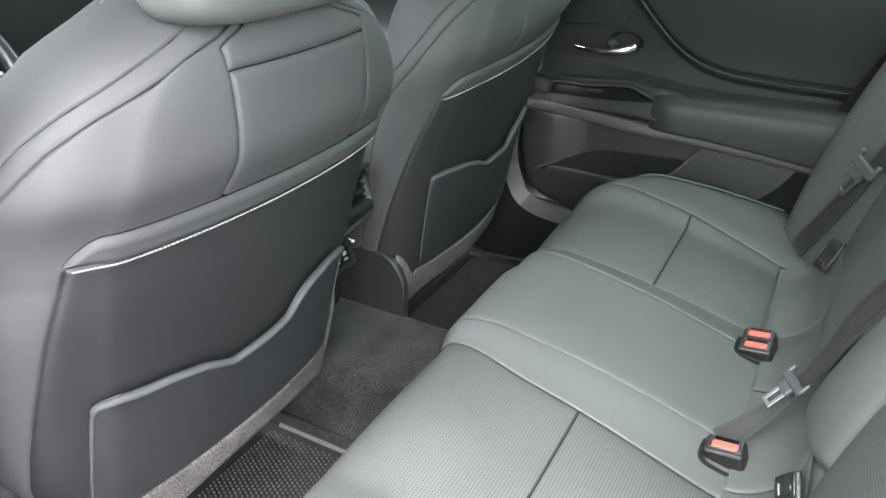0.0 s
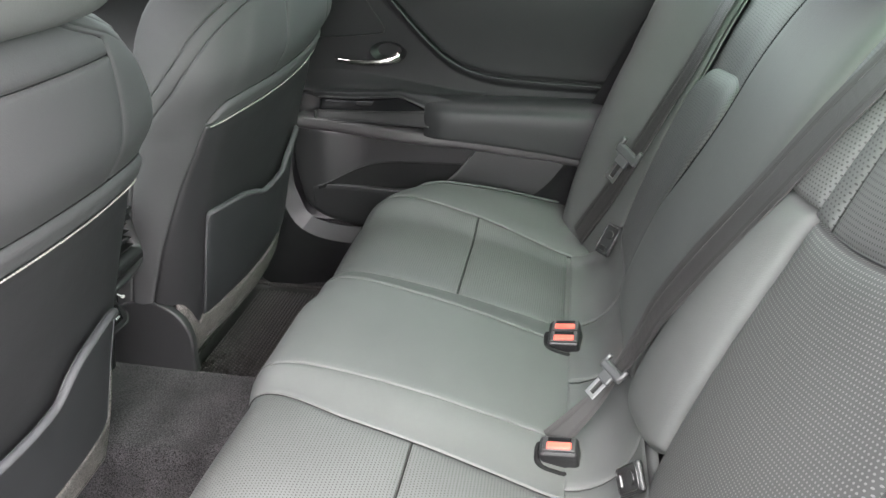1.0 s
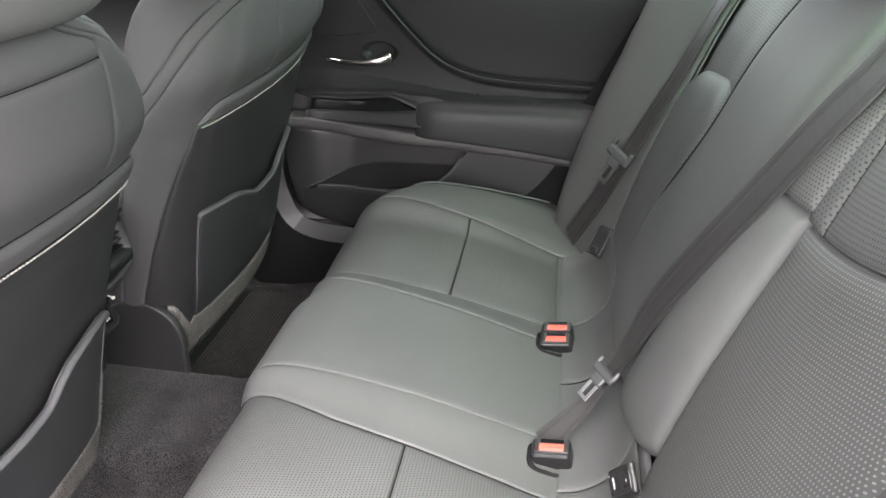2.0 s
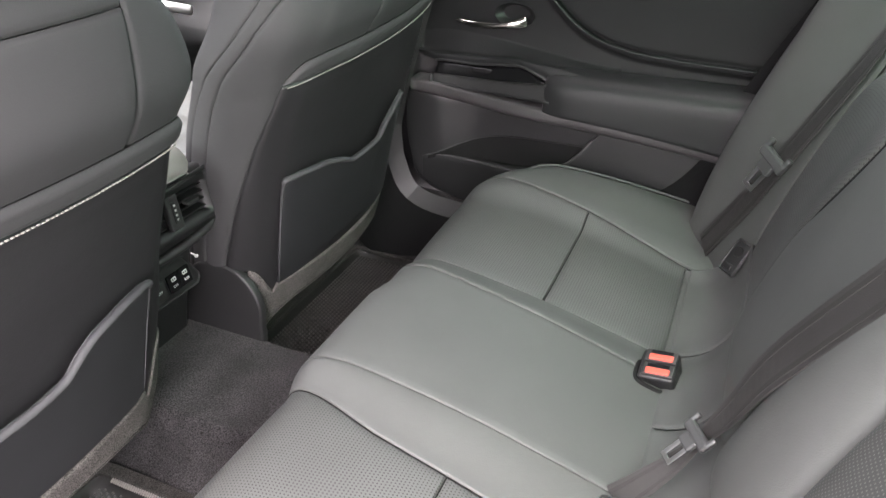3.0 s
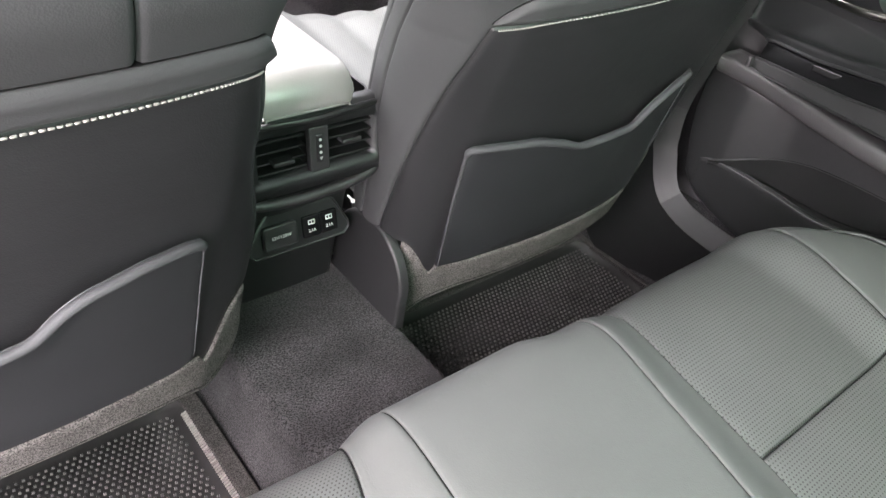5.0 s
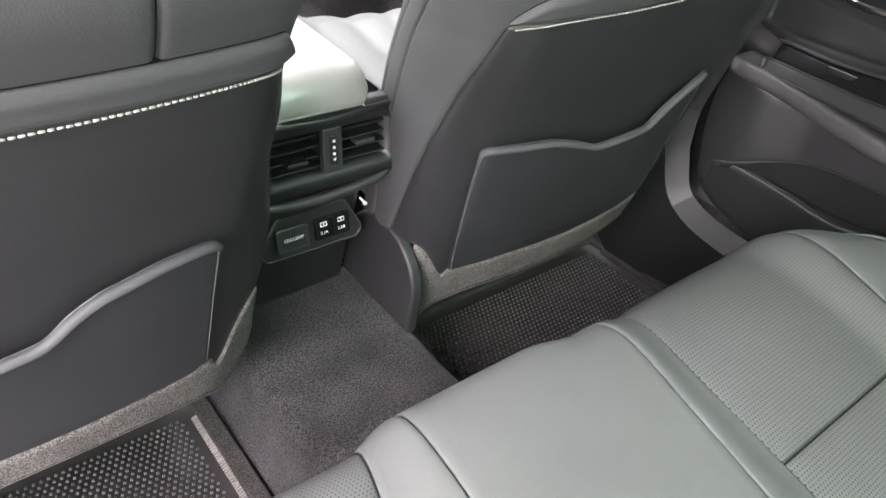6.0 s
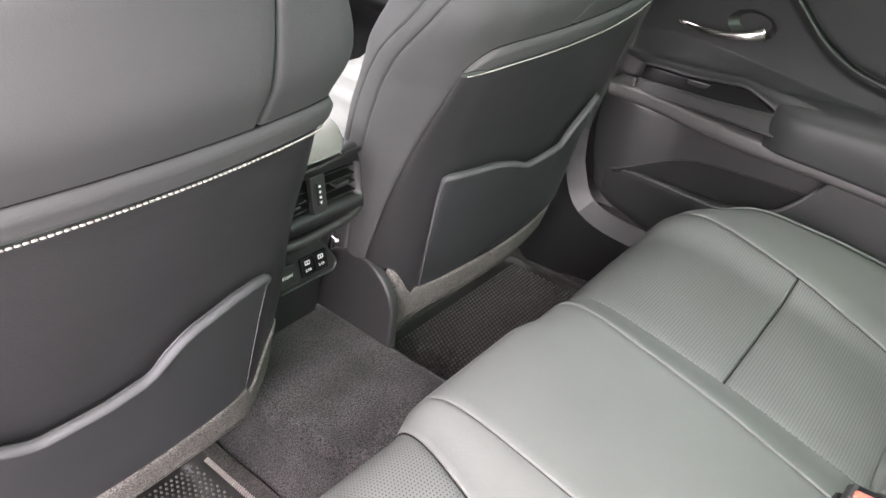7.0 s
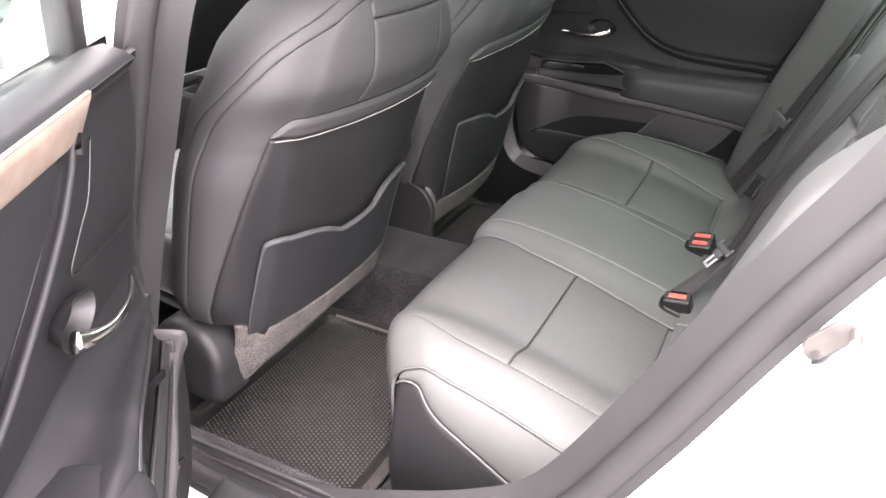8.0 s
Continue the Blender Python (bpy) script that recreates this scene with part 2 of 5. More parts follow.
def sweep(name, path, prof, material, parent, label="", closed=False, up=(0, 0, 1), smooth=True, scale=None):
    """A closed profile (pairs: side, up) carried along a path."""
    P = np.asarray(path, float)
    n = len(P)
    T = (np.roll(P, -1, 0) - np.roll(P, 1, 0)) if closed else np.gradient(P, axis=0)
    T /= np.linalg.norm(T, axis=1, keepdims=True)
    upv = np.asarray(up, float)
    if upv.ndim == 1:
        upv = np.tile(upv, (n, 1))
    S = np.cross(T, upv)
    S /= np.maximum(np.linalg.norm(S, axis=1, keepdims=True), 1e-6)
    W = np.cross(S, T)
    q = np.asarray(prof, float)
    m = len(q)
    sc = np.ones(n) if scale is None else np.asarray(scale, float)
    V = P[:, None] + (S[:, None] * q[None, :, :1] + W[:, None] * q[None, :, 1:]) * sc[:, None, None]
    faces = []
    for i in range(n if closed else n - 1):
        for j in range(m):
            a, b = i * m + j, i * m + (j + 1) % m
            c, e = ((i + 1) % n) * m + (j + 1) % m, ((i + 1) % n) * m + j
            faces.append([a, b, c, e])
    if not closed:
        faces += [list(range(m))[::-1], [(n - 1) * m + j for j in range(m)]]
    return link(name, V.reshape(-1, 3), faces, material, parent, label, smooth=smooth)


def ring(rx, ry, n=10):
    return [(rx * math.cos(2 * math.pi * k / n), ry * math.sin(2 * math.pi * k / n)) for k in range(n)]


def rrect(hx, hy, r, n=3):
    """A rounded rectangle, as a closed profile."""
    out = []
    for cx, cy, a0 in ((hx - r, hy - r, 0), (-hx + r, hy - r, 90), (-hx + r, -hy + r, 180), (hx - r, -hy + r, 270)):
        for k in range(n + 1):
            a = radians(a0 + 90 * k / n)
            out.append((cx + r * math.cos(a), cy + r * math.sin(a)))
    return out


def block(name, size, m, material, parent, label="", bevel=0.004, seg=2):
    """A bevelled block of full size at the pose m."""
    bm = bmesh.new()
    bmesh.ops.create_cube(bm, size=1.0, matrix=m @ Matrix.Diagonal((*size, 1)))
    if bevel:
        bmesh.ops.bevel(bm, geom=bm.edges[:], offset=min(bevel, 0.45 * min(size)), segments=seg, affect="EDGES", profile=0.5)
    return part(name, bm, material, parent, label)


def plate(name, outline, m, depth, material, parent, label="", bevel=0.0):
    """A flat outline (x, y) carried to the pose m and given a depth along its own z."""
    bm = bmesh.new()
    lo = [bm.verts.new(m @ Vector((x, y, 0))) for x, y in outline]
    f = bm.faces.new(lo)
    got = bmesh.ops.extrude_face_region(bm, geom=[f])
    up = [v for v in got["geom"] if isinstance(v, bmesh.types.BMVert)]
    n = m.to_3x3() @ Vector((0, 0, depth))
    bmesh.ops.translate(bm, vec=n, verts=up)
    if bevel:
        es = [e for e in bm.edges if e.verts[0] in up and e.verts[1] in up]
        bmesh.ops.bevel(bm, geom=es, offset=bevel, segments=2, affect="EDGES", profile=0.5)
    bmesh.ops.recalc_face_normals(bm, faces=bm.faces[:])
    return part(name, bm, material, parent, label)


# ---- ground, floor and tunnel ----
ground = link("ground", [(-60, -60, -0.28), (60, -60, -0.28), (60, 60, -0.28), (-60, 60, -0.28)], [(0, 1, 2, 3)], ASPHALT, smooth=False)
tagged(ground, "grey asphalt ground beside the parked car", "ground", kind="structure")
CX = 0.02


def floor_z(x, y):
    """Carpeted floor: low footwells, a broad hump in the middle, raised sills at the sides."""
    a = np.abs(x - CX)
    hump = 0.150 * np.where(x > CX, 1 - sstep((a - 0.108) / 0.07), 1 - sstep((a - 0.095) / 0.022))
    kick = 0.10 * sstep((y - 0.55) / 0.4)
    rise = 0.16 * sstep((a - 0.66) / 0.08)
    return 0.035 + hump + rise + kick + 0.012 * sstep((0.2 - y) / 0.3) * (a < 0.14)


gx, gy = np.meshgrid(np.linspace(-0.76, 0.80, 209), np.linspace(-0.5, 1.5, 61), indexing="ij")
fp = np.stack([gx, gy, floor_z(gx, gy)], -1)
fv = np.vstack([fp.reshape(-1, 3), fp.reshape(-1, 3) - (0, 0, 0.05)])
floor = link("floor", fv, grid_faces(209, 61) + grid_faces(209, 61, True, 209 * 61), CARPET)
tagged(floor, "dark grey cut-pile carpet over the car floor and tunnel", "floor", kind="structure")

# ---- rear bench cushion ----
PROF_Y = [-0.49, -0.385, -0.29, -0.195, -0.08, 0.0, 0.042, 0.046, 0.03, -0.01]
PROF_Z = [0.275, 0.292, 0.318, 0.343, 0.362, 0.358, 0.325, 0.26, 0.17, 0.05]
KX_Y = [-0.38, -0.10, 0.04]
KX = np.array([(-0.600, -0.522, -0.172, -0.074, 0.167, 0.236, 0.499, 0.722), (-0.583, -0.520, -0.150, -0.073, 0.177, 0.227, 0.532, 0.672), (-0.575, -0.480, -0.104, -0.058, 0.205, 0.250, 0.556, 0.650)])


def bench(u, v):
    """u: seam number 0..7 across; v: 0 at the back, 1 at the front foot."""
    y, z = cr(PROF_Y, v), cr(PROF_Z, v)
    w = np.clip((0.04 - y) / 0.42, 0, 1)
    i = np.clip(np.floor(u).astype(int), 0, 6)
    f = u - i
    seams = knots(KX_Y, KX, np.clip(y, -0.45, 0.04))
    x = np.take_along_axis(seams, i[..., None], -1)[..., 0] * (1 - f) + np.take_along_axis(seams, i[..., None] + 1, -1)[..., 0] * f
    a = np.abs(x - CX)
    edge = np.clip(u - 6, 0, 1) + np.clip(1 - u, 0, 1)
    top = sstep((z - 0.1) / 0.2)
    z = z + top * (0.012 * sstep((u - 2.0) / 1.0) * sstep((5.0 - u) / 1.0) + 0.022 * sstep((a - 0.44) / 0.08) * (1 - edge ** 2) + np.where(u > 6, 0.002 + 0.026 * w, -0.012) * edge ** 2)
    fr = sstep((v - 0.38) / 0.2)
    y = y - fr * np.where(x > CX, 0.034, 0.075) * np.clip((a - 0.44) / 0.16, 0, 1.2) ** 2
    y = y + fr * 0.012 * (1 - sstep((a - 0.09) / 0.06))
    return np.stack([x, y, z], -1)


def bench_patch(u0, u1, v0, v1):
    return lambda U, V: bench(u0 + (u1 - u0) * U, v0 + (v1 - v0) * V)


rear_bench = thing("rear_bench", (CX, -0.2, 0.04), "black leather rear bench seat with perforated inserts and stitched seams", "car seat")
cushion = panel("cushion", lambda U, V: bench(7 * U, V) - np.array([0, 0.010, 0.014]), SHELL, rear_bench, 40, 40, groove=0.0, thick=0.02)
for k, (name, mt) in enumerate((("side_bolster", LEATHER), ("seat_insert", PERF), ("inner_bolster", LEATHER), ("centre_panel", LEATHER), ("inner_bolster", LEATHER), ("seat_insert", PERF), ("side_bolster", LEATHER))):
    if mt is PERF:
        panel(name, bench_patch(k, k + 1, 0.0, 0.113), LEATHER, cushion, 30, 12, groove=0.005, w=0.008, dip=0.002)
        panel(name, bench_patch(k, k + 1, 0.113, 0.333), PERF, cushion, 34, 26, groove=0.0045, w=0.0034, dip=0.0020, puff=0.004, label="perforated black leather insert")
        panel(name, bench_patch(k, k + 1, 0.333, 1.0), PERF, cushion, 34, 44, groove=0.0045, w=0.0034, dip=0.0020, puff=0.004, label="perforated black leather insert")
    else:
        panel(name, bench_patch(k, k + 1, 0.0, 1.0), mt, cushion, 18 if k != 3 else 34, 64, groove=0.0042, w=0.0030)
# dark seams sunk between the panels
for k in range(1, 7):
    line = bench(np.full(70, float(k)), np.linspace(0.10, 0.80, 70))
    sweep("seam", line - (0, 0, 0.0034), ring(0.0010, 0.0010, 6), SHADEFELT, cushion)
for k in (1, 5):
    line = bench(np.linspace(k + 0.004, k + 0.996, 40), np.full(40, 0.333))
    sweep("seam", line - (0, 0, 0.0040), ring(0.0011, 0.0011, 6), SHADEFELT, cushion)
# outer flanks below the piping
for s, u in ((-1, 0.0), (1, 7.0)):
    def flank(U, V, s=s, u=u):
        p = bench(u + 0 * U, 0.02 + 0.62 * U)
        foot = np.stack([p[..., 0] + s * 0.015, np.minimum(p[..., 1], 0.01), 0.07 + 0 * U], -1)
        return p * (1 - V[..., None]) + foot * V[..., None] + np.stack([s * 0.025 * np.sin(np.pi * V), 0 * U, 0 * U], -1)
    def cut(U):
        return 0.06 + 0.36 * sstep(1.15 * (1 - U) / 0.9) if s < 0 else 0.5 + 0 * U
    panel("flank", lambda U, V: flank(U, V * cut(U)), LEATHER, cushion, 30, 14, flip=(s > 0), groove=0.003, w=0.006, puff=0.006, label="smooth leather flank")
    panel("flank", lambda U, V: flank(U, cut(U) + (1 - cut(U)) * V), SHELL, cushion, 30, 12, flip=(s > 0), groove=0.004)
    low = np.linspace(0, 1, 40)
    sweep("piping", flank(low, cut(low)) + (s * 0.002, 0, 0), ring(0.0022, 0.0022, 6), LEATHER, cushion)
    pip = bench(np.full(40, u), np.linspace(0.02, 0.66, 40)) + (s * 0.002, 0, 0.002)
    sweep("piping", pip, ring(0.0024, 0.0024, 6), LEATHER, cushion)

# ---- rear backrest ----
BY = [-0.455, -0.466, -0.486, -0.52, -0.565, -0.605, -0.645, -0.69, -0.76]
BZ = [0.26, 0.35, 0.45, 0.57, 0.70, 0.81, 0.885, 0.925, 0.925]
BX = np.array([-0.70, -0.51, -0.230, -0.088, 0.188, 0.212, 0.435, 0.752])


def back(u, v):
    y, z = cr(BY, v), cr(BZ, v)
    i = np.clip(np.floor(u).astype(int), 0, 6)
    f = u - i
    edge = knots([0.26, 0.45, 0.55, 0.62, 0.70, 0.78, 0.93], [0.220, 0.216, 0.202, 0.166, 0.140, 0.133, 0.129], z)
    near = knots([0.26, 0.39, 0.50, 0.65, 0.80, 0.93], [-0.040, -0.048, -0.075, -0.102, -0.120, -0.120], z)
    k0 = np.where(i == 4, edge, BX[i])
    k0 = np.where(i == 5, edge + 0.017, k0)
    k1 = np.where(i == 3, edge, BX[i + 1])
    k1 = np.where(i == 4, edge + 0.017, k1)
    k0 = np.where(i == 3, near, k0)
    k1 = np.where(i == 2, near, k1)
    k1 = np.where(i == 6, knots([0.26, 0.58, 0.70, 0.80, 0.88, 0.93], [0.752, 0.750, 0.728, 0.690, 0.655, 0.640], z), k1)
    x = k0 * (1 - f) + k1 * f
    a = np.abs(x - CX)
    low = 1 - sstep((z - 0.75) / 0.2)
    y = y + (1 - sstep((z - 0.85) / 0.12)) * 0.10 * sstep((a - 0.40) / 0.26) * (x > 0)
    y = y - 0.05 * np.clip((x - 0.64) / 0.07, 0, 1) ** 2
    y = y + low * 0.012 * np.sin(np.pi * np.clip(f, 0, 1)) * (i == 2)
    y = y + low * (0.080 * sstep((a - 0.53) / 0.12) * (x < 0) + 0.009 * (1 - sstep((np.abs(x - 0.05) - 0.13) / 0.09)))
    return np.stack([x, y, z], -1)


def back_patch(u0, u1, v0, v1):
    return lambda U, V: back(u0 + (u1 - u0) * U, v0 + (v1 - v0) * V)


backrest = panel("backrest", lambda U, V: back(7 * U, V) - np.array([0, 0.030, 0.004]), SHELL, rear_bench, 40, 40, flip=True, groove=0.0, thick=0.03)
def on_back(x, z, off):
    """The point of the far half of the backrest at x, z, lifted by off, and its normal."""
    def P(x, z):
        v = np.interp(z, BZ[:8], np.linspace(0, 7 / 8, 8))
        us = np.linspace(5.0, 6.999, 400)
        xs = back(us, np.full(400, v))[:, 0]
        return back(np.array([np.interp(x, xs, us)]), np.array([v]))[0]
    p = P(x, z)
    n = np.cross(P(x + 0.02, z) - P(x - 0.02, z), P(x, z + 0.02) - P(x, z - 0.02))
    n = n / np.linalg.norm(n)
    n = n if n[1] > 0 else -n
    return p + n * off, n


FOOT = 0.165


for k, (name, mt) in enumerate((("side_bolster", LEATHER), ("back_insert", PERF), ("inner_bolster", LEATHER), ("folded_armrest", LEATHER), ("inner_bolster", LEATHER), ("back_insert", PERF), ("side_bolster", LEATHER))):
    if name == "back_insert":
        seam = (lambda U: 0.60 - 0.075 * np.sin(np.pi / 2 * U)) if k == 1 else (lambda U: 0.560 - 0.035 * U - 0.045 * np.abs(2 * U - 1) ** 6)
        f0 = 0.0 if k == 1 else FOOT
        panel(name, lambda U, V, k=k, f=seam, f0=f0: back(k + U, f0 + V * (f(U) - f0)) - np.array([0, 0.0 if k == 1 else 0.012, 0]) * np.clip((V - 0.88) / 0.12, 0, 1)[..., None] ** 2.4, PERFGLINT if k == 1 else PERF, backrest, 26, 34, flip=True, groove=0.007, w=0.011, dip=0.005 if k == 1 else 0.003, puff=0.006)
        if k == 1:
            cutx = lambda V: 0.86 + 0.14 * V
            panel(name, lambda U, V, f=seam: back(1 + U * cutx(V), f(U * cutx(V)) + (1 - f(U * cutx(V))) * V), PERF, backrest, 26, 26, flip=True, groove=0.003, w=0.008, dip=0.002, puff=0.004, label="perforated leather shoulder insert")
            panel("shoulder_gusset", lambda U, V, f=seam: back(1 + cutx(V) + (1 - cutx(V)) * U * 0.999, f(cutx(V) + (1 - cutx(V)) * U) + (1 - f(cutx(V) + (1 - cutx(V)) * U)) * V), PERF, backrest, 12, 26, flip=True, groove=0.004, w=0.008, label="perforated leather gusset")
        else:
            panel(name, lambda U, V, k=k: back(k + U * 0.97, 0.5 + 0.5 * V) - np.array([0, 0.012, 0]), PERF, backrest, 26, 26, flip=True, groove=0.007, w=0.011, dip=0.005, puff=0.004, label="perforated leather shoulder insert")
    elif k == 2:
        panel(name, lambda U, V: back(2 + U, (FOOT + 0.035 * (1 - U) + 0.03 * np.abs(2 * U - 1) ** 3) * (1 - V) + 0.530 * V), LEATHER, backrest, 26, 44, flip=True, groove=0.008, w=0.014, dip=0.006, puff=0.010)
        panel("shoulder_gusset", back_patch(2, 3, 0.530, 1.0), PERF, backrest, 20, 30, flip=True, groove=0.004, w=0.008, dip=0.002, label="perforated leather gusset")
    elif k == 3:
        panel(name, lambda U, V: back(3 + U, (FOOT + 0.02 * np.abs(2 * U - 1) ** 4) * (1 - V) + V), LEATHER, backrest, 30, 60, flip=True, groove=0.008, w=0.012, dip=0.004, lift=0.004)
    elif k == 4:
        # Dark strip added in the gap, coloured as the shade between the pads.
        panel("armrest_gap_shade", back_patch(4, 5, FOOT, 1.0), SHADEFELT, backrest, 6, 54, flip=True, groove=0.0, thick=0.01, lift=-0.004, label="dark strip standing for shade in the gap beside the folded armrest")
    else:
        panel(name, back_patch(k, k + 1, 0.0, 1.0), mt, backrest, 22, 54, flip=True, groove=0.005, w=0.008, dip=0.003)


def rear_roll(U, V):
    """The roll at the back of the cushion that rises to the foot of the backrest."""
    p = bench(1.1 + 4.9 * U, np.full_like(U, 0.105))
    return p + np.stack([0 * U, -0.084 * np.sin(np.pi / 2 * V), 0.110 * (1 - np.cos(np.pi / 2 * V))], -1)


for u0, u1 in ((0.0, 0.215), (0.217, 0.50), (0.502, 0.80), (0.802, 1.0)):
    panel("rear_roll", lambda U, V, a=u0, b=u1: rear_roll(a + (b - a) * U, V), LEATHER, cushion, 24, 18, flip=True, groove=0.003, w=0.006, lift=0.003)


def headrest(cx, y, z, hw, hh, tilt, owner_label):
    """A padded leather headrest on two steel posts."""
    hr = thing("headrest", (cx, y, z - hh), owner_label, "headrest")
    return headrest_parts(hr, cx, y, z, hw, hh, tilt)


def headrest_parts(owner, cx, y, z, hw, hh, tilt):
    def F(U, V):
        th = 2 * np.pi * V
        ph = np.pi * (U - 0.5)
        c = np.abs(np.cos(ph)) ** 0.32
        ex, ez = np.sign(np.cos(th)) * np.abs(np.cos(th)) ** 0.5, np.sign(np.sin(th)) * np.abs(np.sin(th)) ** 0.6
        lx = np.sign(np.sin(ph)) * np.abs(np.sin(ph)) ** 0.6 * hw * (1 - 0.06 * ez)
        ly, lz = ex * c * 0.055, ez * c * hh
        q = radians(tilt)
        return np.stack([cx + lx, y + ly * math.cos(q) - lz * math.sin(q), z + lz * math.cos(q) + ly * math.sin(q)], -1)
    a, b = np.linspace(0.002, 0.998, 26), np.linspace(0, 1, 34)
    U, V = np.meshgrid(a, b, indexing="ij")
    P = F(U, V)
    link("cushion", P.reshape(-1, 3), grid_faces(26, 34), LEATHER, owner)
    for sx in (-0.07, 0.07):
        sweep("post", [(cx + sx, y + 0.004, z - hh - 0.07), (cx + sx, y, z - hh + 0.03)], ring(0.006, 0.006, 10), STEEL, owner, "steel post", up=(0, 1, 0))
    return owner


headrest(0.0, -0.68, 0.985, 0.12, 0.065, 12, "black leather rear headrest on the centre backrest")
shelf = panel("parcel_shelf", lambda U, V: np.stack([-0.68 + 1.4 * U, -0.70 - 0.6 * V, 0.905 + 0 * U + 0.01 * V], -1), CARPET, None, 10, 10, flip=True)
tagged(shelf, "dark carpeted parcel shelf behind the rear backrest", "parcel shelf", kind="structure")

# ---- front seats ----
ZK = [0.16, 0.27, 0.36, 0.45, 0.55, 0.645, 0.685, 0.74, 0.80, 0.845, 0.870, 0.885]
YK = [0.258, 0.228, 0.208, 0.188, 0.162, 0.135, 0.120, 0.086, 0.080, 0.084, 0.100, 0.145]
OK = [0.240, 0.255, 0.264, 0.272, 0.280, 0.287, 0.293, 0.290, 0.262, 0.212, 0.155, 0.09]
CK = [0.215, 0.222, 0.225, 0.226, 0.228, 0.229, 0.229, 0.224, 0.200, 0.160, 0.115, 0.065]


def seat_section(idx, z, x0, slope=0.0, y0=0.0):
    """idx 0..9: from the rear middle round the side to the front middle; minus: the other side."""
    ym, o, c = knots(ZK, YK, z), knots(ZK, OK, z), knots(ZK, CK, z)
    o = o + 0.020 * sstep((z - np.where(idx > 0, 0.20, 0.29)) / 0.08) * (1 - sstep((z - 0.58) / 0.1)) * (x0 < 0)
    o = o - 0.031 * sstep((z - 0.40) / 0.16) * (1 - sstep((z - 0.80) / 0.06)) * (x0 < 0) * (idx > 0)
    o = o + 0.030 * (1 - sstep((z - 0.20) / 0.12)) * (x0 < 0) * (idx > 0)
    o = o + 0.048 * (1 - sstep((z - 0.28) / 0.16)) * (x0 > 0) * (idx > 0)
    a, s = np.abs(idx), np.sign(idx)
    k = (o - c)
    sh = np.clip(o / 0.28, 0.35, 1.1)
    px = [0 * c, 0.45 * c, 0.85 * c, c, c + 0.62 * k, o, o - 0.008, o - 0.05 * sh, 0.5 * c, 0 * c]
    pd = [0.0, 0.005, 0.019, 0.033, 0.058, 0.10, 0.155, 0.195, 0.165, 0.16]
    i = np.clip(np.floor(a).astype(int), 0, 8)
    f = a - i

    def pick(tab, n):
        arr = np.stack([np.broadcast_to(q, a.shape) for q in tab], 0)
        first = 2 * arr[0] - arr[1] if n else arr[1]
        E = np.concatenate([first[None], arr, (2 * arr[-1] - arr[-2])[None]], 0)
        g = lambda d: np.take_along_axis(E, (i + d)[None], 0)[0]
        A, B, C, D = g(0), g(1), g(2), g(3)
        return 0.5 * (2 * B + (C - A) * f + (2 * A - 5 * B + 4 * C - D) * f ** 2 + (3 * B - A - 3 * C + D) * f ** 3)
    dz = slope * np.clip(idx / 3, -1.3, 1.3) * np.exp(-((z - 0.68) / 0.10) ** 2)
    return np.stack([x0 + s * pick(px, True), y0 + ym + pick([q + 0 * c for q in pd], False) * np.clip(0.35 + 0.65 * sh, 0, 1), z + dz + 0 * a], -1)


